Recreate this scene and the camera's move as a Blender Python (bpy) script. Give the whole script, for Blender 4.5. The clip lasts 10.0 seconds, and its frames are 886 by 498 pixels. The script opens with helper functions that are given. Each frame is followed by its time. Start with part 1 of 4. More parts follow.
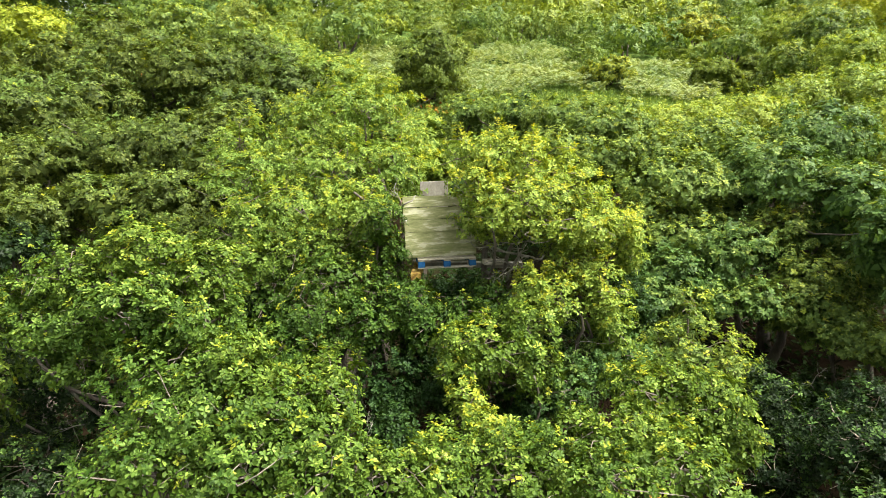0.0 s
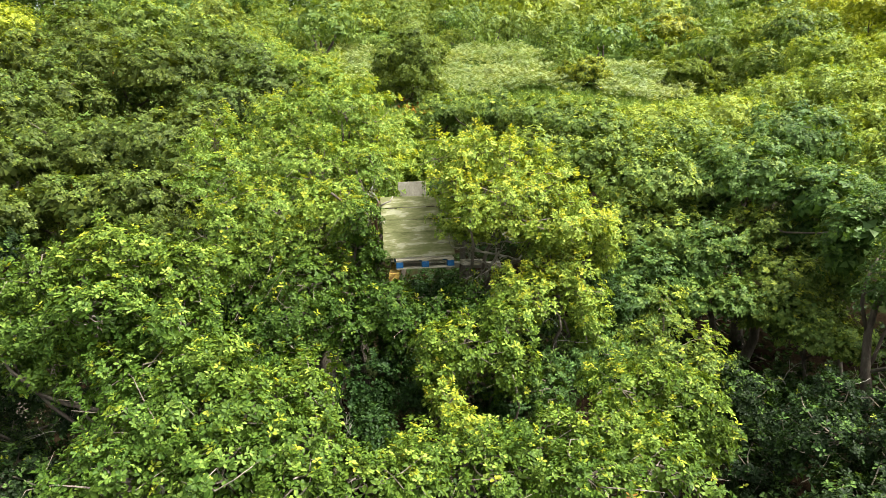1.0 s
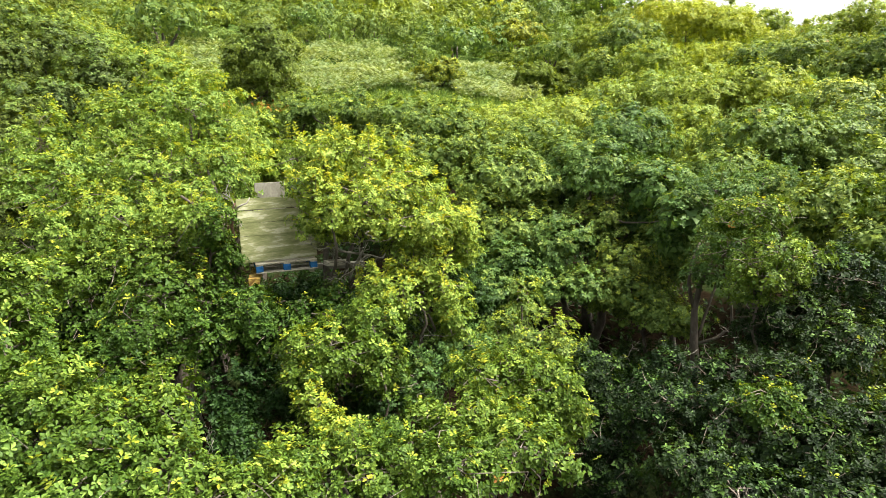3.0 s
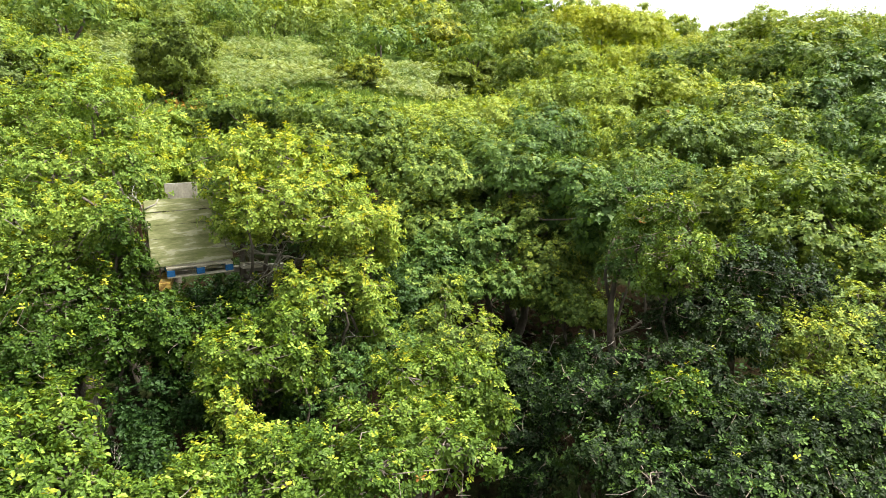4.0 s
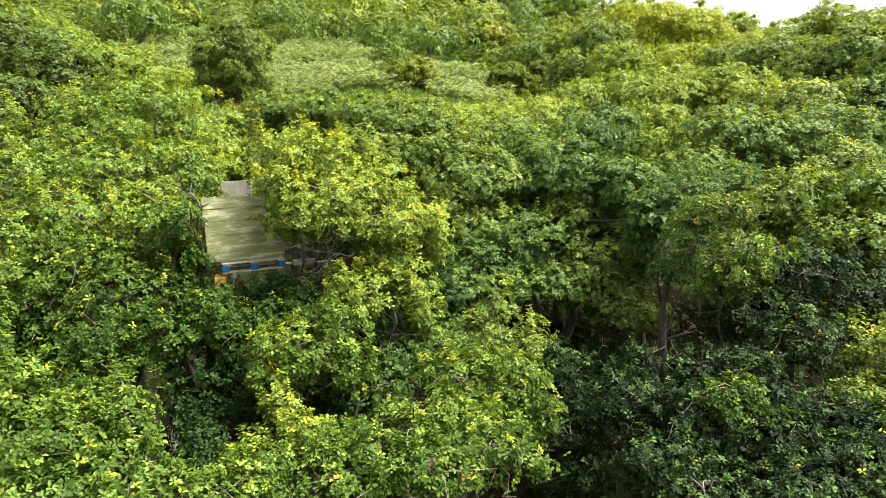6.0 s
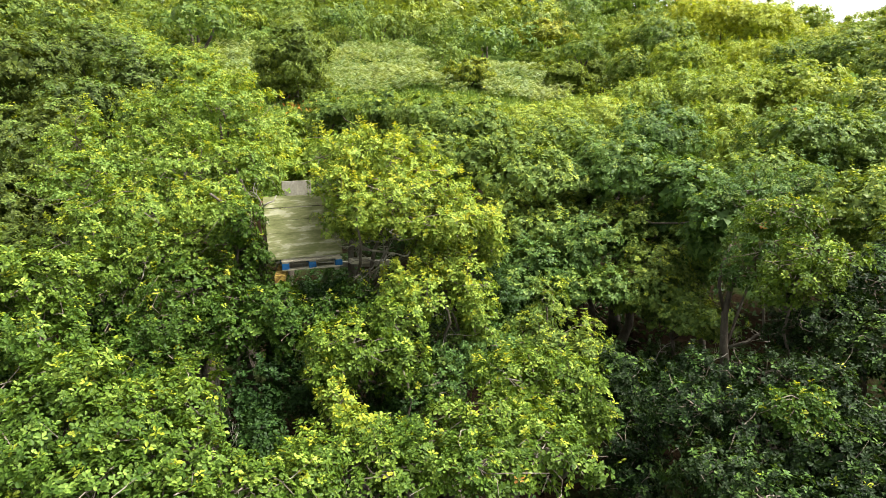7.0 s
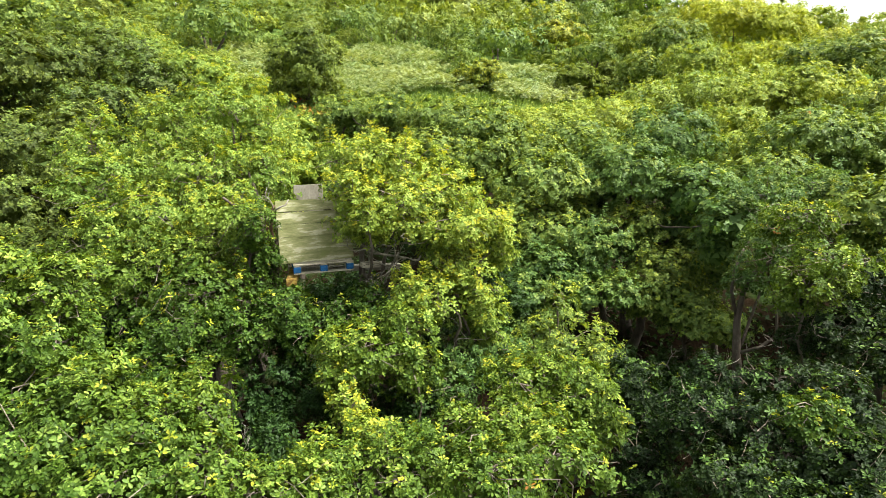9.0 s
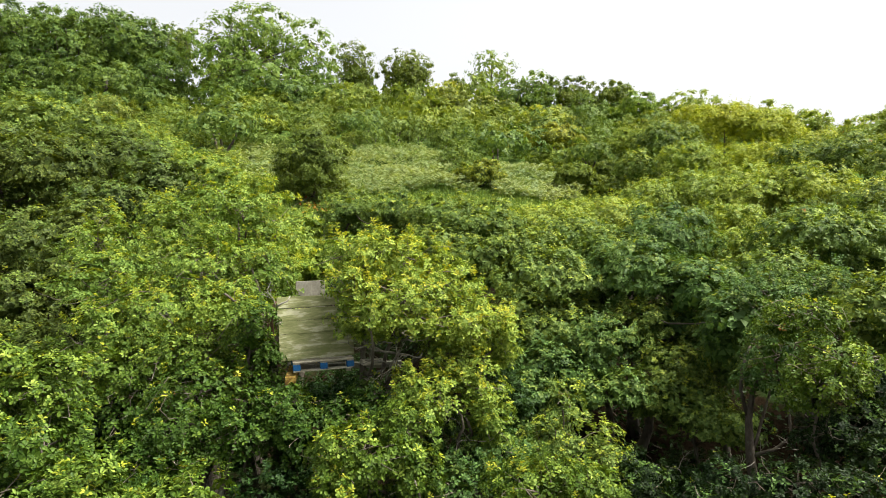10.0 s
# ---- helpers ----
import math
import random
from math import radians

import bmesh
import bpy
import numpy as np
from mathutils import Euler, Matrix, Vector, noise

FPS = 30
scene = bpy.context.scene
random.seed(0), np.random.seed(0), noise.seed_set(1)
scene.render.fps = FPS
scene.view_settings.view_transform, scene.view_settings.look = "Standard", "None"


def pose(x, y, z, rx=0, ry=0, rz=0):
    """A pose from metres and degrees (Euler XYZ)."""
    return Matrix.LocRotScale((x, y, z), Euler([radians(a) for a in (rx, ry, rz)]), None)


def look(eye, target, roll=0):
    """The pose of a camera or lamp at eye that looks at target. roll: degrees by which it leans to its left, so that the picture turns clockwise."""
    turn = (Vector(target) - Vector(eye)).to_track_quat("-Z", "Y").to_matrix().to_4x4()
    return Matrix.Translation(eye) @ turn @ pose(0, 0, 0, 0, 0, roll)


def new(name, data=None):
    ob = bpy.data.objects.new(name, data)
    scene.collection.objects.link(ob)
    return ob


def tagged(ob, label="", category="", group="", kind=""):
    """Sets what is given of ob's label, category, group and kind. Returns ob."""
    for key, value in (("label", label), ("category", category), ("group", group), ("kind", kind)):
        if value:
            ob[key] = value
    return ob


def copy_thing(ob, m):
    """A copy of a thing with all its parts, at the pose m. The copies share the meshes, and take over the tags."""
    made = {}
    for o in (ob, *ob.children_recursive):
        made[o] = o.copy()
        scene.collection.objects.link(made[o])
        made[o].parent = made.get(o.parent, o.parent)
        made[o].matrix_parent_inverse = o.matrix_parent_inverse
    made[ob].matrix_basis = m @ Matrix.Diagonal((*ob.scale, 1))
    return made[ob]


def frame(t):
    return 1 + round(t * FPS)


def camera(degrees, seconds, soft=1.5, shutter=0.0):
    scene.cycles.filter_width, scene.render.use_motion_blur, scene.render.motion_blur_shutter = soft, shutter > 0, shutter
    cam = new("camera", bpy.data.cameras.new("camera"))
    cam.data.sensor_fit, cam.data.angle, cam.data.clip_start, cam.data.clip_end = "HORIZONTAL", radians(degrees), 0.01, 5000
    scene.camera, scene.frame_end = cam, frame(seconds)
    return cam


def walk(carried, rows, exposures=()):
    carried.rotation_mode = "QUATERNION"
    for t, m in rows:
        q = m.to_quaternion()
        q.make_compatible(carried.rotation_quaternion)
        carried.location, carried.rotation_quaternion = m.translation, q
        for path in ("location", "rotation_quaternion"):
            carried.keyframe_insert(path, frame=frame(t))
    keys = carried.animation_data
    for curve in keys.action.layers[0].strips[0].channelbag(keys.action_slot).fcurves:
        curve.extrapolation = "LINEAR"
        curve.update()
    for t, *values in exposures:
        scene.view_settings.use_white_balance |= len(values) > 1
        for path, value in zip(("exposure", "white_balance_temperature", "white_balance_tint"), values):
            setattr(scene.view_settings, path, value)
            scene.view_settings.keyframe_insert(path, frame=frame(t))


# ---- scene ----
cam = camera(70.9, 10.0, soft=0.5)
PATH = [
    (0, -0.000, -0.000, 6.000, 79.74, -0.01, -0.09),
    (0.5, -0.002, -0.004, 6.013, 79.70, 0.00, -0.37),
    (1, 0.005, -0.001, 6.015, 79.70, -0.04, -2.10),
    (1.5, 0.011, 0.008, 6.024, 79.66, 0.01, -4.41),
    (2, 0.002, 0.013, 6.023, 79.67, 0.00, -6.86),
    (2.5, 0.001, -0.021, 6.034, 79.63, -0.01, -9.56),
    (3, 0.023, -0.025, 6.019, 79.59, 0.03, -14.72),
    (3.2, 0.048, -0.037, 6.014, 79.59, 0.02, -16.88),
    (4.3, 0.171, -0.040, 5.992, 79.56, -0.09, -21.63),
    (4.5, 0.172, -0.047, 5.979, 79.57, -0.06, -21.62),
    (5, 0.173, -0.077, 5.978, 79.58, -0.05, -21.00),
    (5.2, 0.173, -0.077, 5.978, 79.58, -0.05, -20.45),
    (6.3, 0.128, -0.017, 5.974, 79.65, -0.00, -15.45),
    (6.5, 0.128, -0.017, 5.974, 79.65, -0.00, -14.46),
    (7, 0.103, -0.028, 5.989, 79.64, 0.02, -12.00),
    (7.5, 0.062, -0.061, 5.990, 79.62, 0.03, -11.33),
    (8, 0.038, -0.062, 5.994, 79.63, 0.02, -11.23),
    (8.5, 0.047, -0.073, 6.012, 79.62, 0.01, -11.14),
    (9, 0.088, -0.031, 6.039, 79.76, 0.03, -11.06),
    (9.5, 0.104, -0.013, 6.068, 83.37, 0.06, -10.98),
    (10, 0.087, -0.009, 6.066, 88.46, 0.01, -10.90),
]
# the drone stirs a little with the gusts as it turns
walk(cam, [(t, pose(x, y, z, rx, ry, rz)) for t, x, y, z, rx, ry, rz in PATH], exposures=[(0.0, 1.77), (5.2, 1.77), (6.4, 1.68), (7.1, 1.68), (7.8, 1.76), (8.9, 1.76), (9.5, 1.68), (10.0, 1.29)])

# ---- sky and sun: bright thin overcast ----
world = bpy.data.worlds.new("sky")
scene.world = world
world.use_nodes = True
wn = world.node_tree.nodes
sky = wn.new("ShaderNodeTexSky")
sky.sky_type = "NISHITA"
sky.sun_disc = False
SUN_ELEVATION, SUN_AZIMUTH = radians(61), radians(110)
sky.sun_elevation, sky.sun_rotation = SUN_ELEVATION, SUN_AZIMUTH
sky.air_density, sky.dust_density, sky.ozone_density = 1.0, 6.0, 0.3
wn["Background"].inputs["Strength"].default_value = 0.13
cloud = wn.new("ShaderNodeHueSaturation")  # thin high cloud takes most of the blue out
cloud.inputs["Saturation"].default_value = 0.12
world.node_tree.links.new(sky.outputs["Color"], cloud.inputs["Color"])
world.node_tree.links.new(cloud.outputs["Color"], wn["Background"].inputs["Color"])

sun_data = bpy.data.lights.new("sun", "SUN")
sun_data.energy, sun_data.angle, sun_data.color = 4.4, radians(24), (1.0, 0.95, 0.84)
sun = new("sun", sun_data)
sun.matrix_world = look((0, 0, 0), (-math.sin(SUN_AZIMUTH) * math.cos(SUN_ELEVATION), -math.cos(SUN_AZIMUTH) * math.cos(SUN_ELEVATION), -math.sin(SUN_ELEVATION)))


# ---- materials ----
def material(name):
    m = bpy.data.materials.new(name)
    m.use_nodes = True
    return m, m.node_tree.nodes, m.node_tree.links


def ramp(nodes, links, source, stops):
    r = nodes.new("ShaderNodeValToRGB")
    while len(r.color_ramp.elements) < len(stops):
        r.color_ramp.elements.new(0.5)
    for e, (p, c) in zip(r.color_ramp.elements, stops):
        e.position, e.color = p, (*c, 1)
    links.new(source, r.inputs["Fac"])
    return r.outputs["Color"]


def noise_tex(nodes, links, scale, detail=4.0, rough=0.55, vector=None):
    n = nodes.new("ShaderNodeTexNoise")
    n.inputs["Scale"].default_value, n.inputs["Detail"].default_value, n.inputs["Roughness"].default_value = scale, detail, rough
    if vector is not None:
        links.new(vector, n.inputs["Vector"])
    return n.outputs["Fac"]


def mix_colour(nodes, links, fac, a, b, blend="MIX"):
    m = nodes.new("ShaderNodeMix")
    m.data_type, m.blend_type = "RGBA", blend
    for socket, value in ((m.inputs[0], fac), (m.inputs[6], a), (m.inputs[7], b)):
        if isinstance(value, (int, float)):
            socket.default_value = value
        elif isinstance(value, tuple):
            socket.default_value = (*value, 1)
        else:
            links.new(value, socket)
    return m.outputs[2]


def leaf_material(name, dark, light, gloss=0.5, thin=0.3, patch=0.5):
    """Leaves that let some light through; every leaf and every stretch of the crown has its own tone."""
    m, n, l = material(name)
    geo, where, info = n.new("ShaderNodeNewGeometry"), n.new("ShaderNodeNewGeometry"), n.new("ShaderNodeObjectInfo")
    mid = tuple((a + b) / 2 for a, b in zip(dark, light))
    each = ramp(n, l, geo.outputs["Random Per Island"], [(0.0, dark), (0.55, mid), (1.0, light)])
    broad = noise_tex(n, l, patch, 3.0, 0.6, where.outputs["Position"])
    tone = ramp(n, l, broad, [(0.3, (0.72, 0.8, 0.75)), (0.7, (1.22, 1.14, 0.95))])
    colour = mix_colour(n, l, 1.0, each, tone, "MULTIPLY")
    own = ramp(n, l, info.outputs["Random"], [(0.0, (0.86, 0.92, 0.9)), (1.0, (1.12, 1.08, 0.95))])
    colour = mix_colour(n, l, 1.0, colour, own, "MULTIPLY")
    b = n["Principled BSDF"]
    b.inputs["Roughness"].default_value = gloss
    b.inputs["Specular IOR Level"].default_value = 0.12
    l.new(colour, b.inputs["Base Color"])
    t = n.new("ShaderNodeBsdfTranslucent")
    warm = mix_colour(n, l, 1.0, colour, (1.5, 1.35, 0.5), "MULTIPLY")
    l.new(warm, t.inputs["Color"])
    mix = n.new("ShaderNodeMixShader")
    mix.inputs[0].default_value = thin
    l.new(b.outputs[0], mix.inputs[1])
    l.new(t.outputs[0], mix.inputs[2])
    l.new(mix.outputs[0], n["Material Output"].inputs["Surface"])
    return m


def rough_material(name, stops, scale=6.0, stretch=(1, 1, 1), bump=0.4, fine=60.0, rough=0.9, depth=0.01, spots=None):
    """Bark, wood, soil: broad tones, fine grain, relief; spots adds lichen or algae."""
    m, n, l = material(name)
    coord = n.new("ShaderNodeTexCoord")
    mapping = n.new("ShaderNodeMapping")
    mapping.inputs["Scale"].default_value = stretch
    l.new(coord.outputs["Object"], mapping.inputs["Vector"])
    broad = noise_tex(n, l, scale, 5.0, 0.6, mapping.outputs[0])
    grain = noise_tex(n, l, fine, 4.0, 0.65, mapping.outputs[0])
    colour = ramp(n, l, broad, stops)
    colour = mix_colour(n, l, 0.55, colour, ramp(n, l, grain, [(0.3, (0.5, 0.5, 0.5)), (0.7, (1.3, 1.3, 1.3))]), "MULTIPLY")
    if spots:
        where = noise_tex(n, l, spots[0], 5.0, 0.7, coord.outputs["Object"])
        mask = ramp(n, l, where, [(spots[1], (0, 0, 0)), (spots[1] + 0.12, (1, 1, 1))])
        colour = mix_colour(n, l, mask, colour, spots[2])
    b = n["Principled BSDF"]
    b.inputs["Roughness"].default_value = rough
    b.inputs["Specular IOR Level"].default_value = 0.15
    l.new(colour, b.inputs["Base Color"])
    bp = n.new("ShaderNodeBump")
    bp.inputs["Strength"].default_value, bp.inputs["Distance"].default_value = bump, depth
    l.new(grain, bp.inputs["Height"])
    l.new(bp.outputs[0], b.inputs["Normal"])
    return m


# old leaf, new leaf, size of the broad patches in the crown
TONES = {
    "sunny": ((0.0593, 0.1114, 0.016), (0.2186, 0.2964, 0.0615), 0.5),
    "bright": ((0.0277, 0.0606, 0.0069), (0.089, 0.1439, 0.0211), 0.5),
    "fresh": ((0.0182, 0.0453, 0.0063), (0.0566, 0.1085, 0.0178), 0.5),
    "mid": ((0.0462, 0.0881, 0.0187), (0.1623, 0.2219, 0.0537), 0.5),
    "pale": ((0.0908, 0.139, 0.0209), (0.2938, 0.354, 0.0586), 0.2),
    "dull": ((0.0268, 0.0636, 0.0162), (0.1005, 0.1714, 0.048), 0.5),
    "thorn": ((0.0413, 0.0688, 0.0138), (0.1588, 0.2087, 0.0393), 0.5),
    "scrub": ((0.0608, 0.0956, 0.0129), (0.188, 0.2391, 0.0383), 0.3),
    "olive": ((0.0661, 0.1002, 0.0191), (0.2023, 0.2457, 0.0598), 0.3),
    "gold": ((0.1243, 0.168, 0.018), (0.3359, 0.3808, 0.044), 0.4),
    "amber": ((0.1545, 0.18, 0.0154), (0.3399, 0.36, 0.044), 0.4),
    "deep": ((0.0335, 0.0697, 0.0145), (0.1285, 0.1927, 0.0417), 0.2),
    "ash": ((0.0663, 0.1198, 0.0204), (0.2051, 0.2839, 0.0569), 0.2),
    "brown": ((0.029, 0.0512, 0.0095), (0.1005, 0.1309, 0.0278), 0.5),
    # leaf tone darkened to hold the shade that falls round the clearing
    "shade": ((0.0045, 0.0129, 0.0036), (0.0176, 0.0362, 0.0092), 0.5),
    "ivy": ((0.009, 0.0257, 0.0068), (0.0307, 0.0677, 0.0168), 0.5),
}


LEAF = {k: leaf_material("leaf_" + k, dark, light, patch=patch) for k, (dark, light, patch) in TONES.items()}
YOUNG = leaf_material("leaf_young", (0.176, 0.231, 0.022), (0.308, 0.319, 0.044), thin=0.4)
RUST = leaf_material("leaf_rust", (0.22, 0.09, 0.025), (0.34, 0.2, 0.045))
FERN = leaf_material("leaf_bracken", (0.135, 0.185, 0.085), (0.22, 0.265, 0.135), gloss=0.4, patch=0.35)
GRASS = leaf_material("leaf_grass", (0.092, 0.155, 0.034), (0.172, 0.253, 0.069), gloss=0.6)
BARK = rough_material("bark_oak", [(0.3, (0.04, 0.032, 0.024)), (0.7, (0.115, 0.098, 0.076))], 5.0, (1, 1, 0.35), 0.9, 30.0, depth=0.02, spots=(4.0, 0.57, (0.12, 0.13, 0.09)))
TWIG = rough_material("bark_twig", [(0.3, (0.1, 0.082, 0.062)), (0.7, (0.22, 0.19, 0.155))], 8.0)
LICHENED = rough_material("bark_lichened", [(0.3, (0.07, 0.06, 0.045)), (0.6, (0.2, 0.19, 0.15)), (0.75, (0.3, 0.29, 0.22))], 6.0, (1, 1, 0.6), 0.8, 40.0, depth=0.01)
DEADWOOD = rough_material("bare_wood", [(0.3, (0.2, 0.18, 0.15)), (0.7, (0.36, 0.33, 0.29))], 8.0)
# litter tone taken near black, with the shade of the wood in it
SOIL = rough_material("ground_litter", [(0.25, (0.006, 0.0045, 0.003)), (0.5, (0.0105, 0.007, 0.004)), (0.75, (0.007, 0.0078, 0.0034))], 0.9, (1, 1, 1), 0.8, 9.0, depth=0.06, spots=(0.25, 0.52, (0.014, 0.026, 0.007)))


def open_hillside(m):
    """Above the wood the soil is grown over with grass and low green plants."""
    n, l = m.node_tree.nodes, m.node_tree.links
    b = n["Principled BSDF"]
    was = b.inputs["Base Color"].links[0].from_socket
    geo, split = n.new("ShaderNodeNewGeometry"), n.new("ShaderNodeSeparateXYZ")
    l.new(geo.outputs["Position"], split.inputs[0])
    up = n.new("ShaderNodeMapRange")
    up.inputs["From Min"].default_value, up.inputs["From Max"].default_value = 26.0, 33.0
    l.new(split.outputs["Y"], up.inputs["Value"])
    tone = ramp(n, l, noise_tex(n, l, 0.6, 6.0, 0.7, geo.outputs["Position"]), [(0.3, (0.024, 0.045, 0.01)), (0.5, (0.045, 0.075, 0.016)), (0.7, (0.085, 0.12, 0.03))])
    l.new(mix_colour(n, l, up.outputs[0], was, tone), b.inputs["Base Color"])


open_hillside(SOIL)
SOIL.node_tree.nodes["Principled BSDF"].inputs["Specular IOR Level"].default_value = 0.0

# ---- terrain ----
EYE_Z = 6.0


def ground_z(x, y):
    """A hillside that climbs away from the camera to a ridge, then levels out; a flat valley behind."""
    ridge = min(max(118.0 - 1.1 * x, 78.0), 118.0)
    s = min(max(y, -30.0), ridge)
    z = 0.3 * (s - 12.0)
    if y > ridge:
        z -= 0.1 * (min(y, 600.0) - ridge)
    # a dip before the dark wood
    z -= 4.0 * min(max((-12.0 - x) / 12.0, 0.0), 1.0) * min(max((y - 58.0) / 22.0, 0.0), 1.0)
    if abs(x) < 260 and -40 < y < 220:
        z += 0.5 * noise.noise((x * 0.09, y * 0.09, 0.3)) + 0.12 * noise.noise((x * 0.5, y * 0.5, 2.0))
    return z


def mesh_object(name, verts, faces, mats, parent=None, slots=None, smooth=False):
    me = bpy.data.meshes.new(name)
    me.from_pydata([tuple(v) for v in verts], [], faces)
    for m in mats if isinstance(mats, (list, tuple)) else [mats]:
        me.materials.append(m)
    if slots is not None:
        me.polygons.foreach_set("material_index", slots)
    if smooth:
        me.polygons.foreach_set("use_smooth", [True] * len(me.polygons))
    me.update()
    ob = new(name, me)
    if parent is not None:
        ob.parent = parent
    return ob


def build_ground():
    xs = np.r_[-2500, -1200, -600, -320, np.arange(-200, -40, 8), np.arange(-40, 60, 1.25), np.arange(60, 240, 8), 320, 600, 1200, 2500]
    ys = np.r_[-2500, -1000, -300, -80, np.arange(-40, 0, 4), np.arange(0, 70, 1.25), np.arange(70, 240, 6), 300, 450, 600, 1200, 2500]
    verts = [(x, y, ground_z(x, y)) for y in ys for x in xs]
    w = len(xs)
    faces = [(j * w + i, j * w + i + 1, (j + 1) * w + i + 1, (j + 1) * w + i) for j in range(len(ys) - 1) for i in range(w - 1)]
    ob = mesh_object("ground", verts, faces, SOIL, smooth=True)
    tagged(ob, "sloping hillside soil with leaf litter and moss, darkened for shade under the oaks", "ground", kind="structure")


build_ground()


# ---- leaves ----
def unit(v):
    return v / np.maximum(np.linalg.norm(v, axis=-1, keepdims=True), 1e-9)


def leaf_mesh(name, base, way, normal, length, wide, slot, mats, parent, form="blunt"):
    """One mesh of many leaves (blunt: a cupped oak leaf of three triangles; kite: two; single: one)."""
    n = len(base)
    side = unit(np.cross(way, normal)) * (length * wide)[:, None]
    up = unit(np.cross(side, way)) * length[:, None]
    long = way * length[:, None]
    if form == "blunt":
        tip = base + 0.98 * long - 0.08 * up
        verts = np.stack([base, base + 0.6 * long - side + 0.1 * up, tip - 0.45 * side, tip + 0.45 * side, base + 0.6 * long + side + 0.1 * up], 1)
        tri = np.array([[0, 1, 2], [0, 2, 3], [0, 3, 4]])
    elif form == "kite":
        verts = np.stack([base, base + 0.62 * long - side + 0.09 * up, base + long - 0.1 * up, base + 0.62 * long + side + 0.09 * up], 1)
        tri = np.array([[0, 1, 2], [0, 2, 3]])
    else:
        verts = np.stack([base + 0.5 * side, base + 0.35 * long - side, base + long - 0.1 * up], 1)
        tri = np.array([[0, 1, 2]])
    each = verts.shape[1]
    verts = verts.reshape(-1, 3)
    faces = (tri[None] + each * np.arange(n)[:, None, None]).reshape(-1, 3)
    slots = np.repeat(slot, len(tri))
    me = bpy.data.meshes.new(name)
    me.vertices.add(len(verts))
    me.vertices.foreach_set("co", verts.astype(np.float32).ravel())
    me.loops.add(faces.size)
    me.loops.foreach_set("vertex_index", faces.astype(np.int32).ravel())
    me.polygons.add(len(faces))
    me.polygons.foreach_set("loop_start", np.arange(0, faces.size, 3, dtype=np.int32))
    for m in mats:
        me.materials.append(m)
    me.polygons.foreach_set("material_index", slots.astype(np.int32))
    me.update(calc_edges=True)
    ob = new(name, me)
    if parent is not None:
        ob.parent = parent
    return ob


def shell(rng, n, low):
    """Ways over a ball, from low (the sine of the lowest) up to its top."""
    z = rng.uniform(low, 1.0, n)
    a = rng.uniform(0, 2 * np.pi, n)
    r = np.sqrt(1 - z * z)
    return np.c_[r * np.cos(a), r * np.sin(a), z]


def rosettes(rng, tips, axis, per, length, young, grow=None, lift=0.75):
    """Leaves that fan out round each twig tip. Returns base, way, normal, length and slot for every leaf."""
    n = len(tips)
    axis = unit(axis)
    u = unit(np.cross(axis, unit(rng.normal(size=(n, 3)))))
    v = np.cross(axis, u)
    a = (np.arange(per)[None] + rng.uniform(-0.4, 0.4, (n, per))) * (2 * np.pi / per) + rng.uniform(0, 6.28, (n, 1))
    e = rng.uniform(-0.05, lift, (n, per))
    radial = np.cos(a)[..., None] * u[:, None] + np.sin(a)[..., None] * v[:, None]
    way = np.cos(e)[..., None] * radial + np.sin(e)[..., None] * axis[:, None]
    normal = np.cos(e)[..., None] * axis[:, None] - np.sin(e)[..., None] * radial + rng.normal(0, 0.22, (n, per, 3))
    size = length * rng.uniform(0.65, 1.2, (n, per))
    if grow is not None:
        size = size * grow[:, None]
    base = tips[:, None] + way * (0.12 * length) + rng.normal(0, 0.12 * length, (n, per, 3))
    slot = np.repeat(young[:, None], per, 1)
    return base.reshape(-1, 3), unit(way).reshape(-1, 3), normal.reshape(-1, 3), size.ravel(), slot.ravel()


def tube(points, radii, sides=7):
    """A tapered bent tube through the points."""
    pts = np.array(points, float)
    verts, faces = [], []
    for i, p in enumerate(pts):
        way = unit(pts[min(i + 1, len(pts) - 1)] - pts[max(i - 1, 0)])
        u = unit(np.cross(way, (0.31, 0.94, 0.11)))
        v = np.cross(way, u)
        for k in range(sides):
            a = 2 * math.pi * k / sides
            verts.append(p + radii[i] * (math.cos(a) * u + math.sin(a) * v))
    for i in range(len(pts) - 1):
        for k in range(sides):
            b, c = i * sides + k, i * sides + (k + 1) % sides
            faces.append((b, c, c + sides, b + sides))
    faces.append(tuple(range(sides))[::-1])
    faces.append(tuple((len(pts) - 1) * sides + k for k in range(sides)))
    return verts, faces


def bent(rng, a, b, n, wobble):
    """Points from a to b on a wavering line that rises first."""
    a, b = np.array(a, float), np.array(b, float)
    t = np.linspace(0, 1, n)[:, None]
    line = a + (b - a) * t
    size = np.linalg.norm(b - a)
    line += np.sin(np.pi * t) * rng.normal(0, wobble * size, 3) + np.sin(2 * np.pi * t) * rng.normal(0, wobble * 0.6 * size, 3)
    return line


def join(tubes):
    verts, faces = [], []
    for v, f in tubes:
        k = len(verts)
        verts += v
        faces += [tuple(i + k for i in face) for face in f]
    return verts, faces


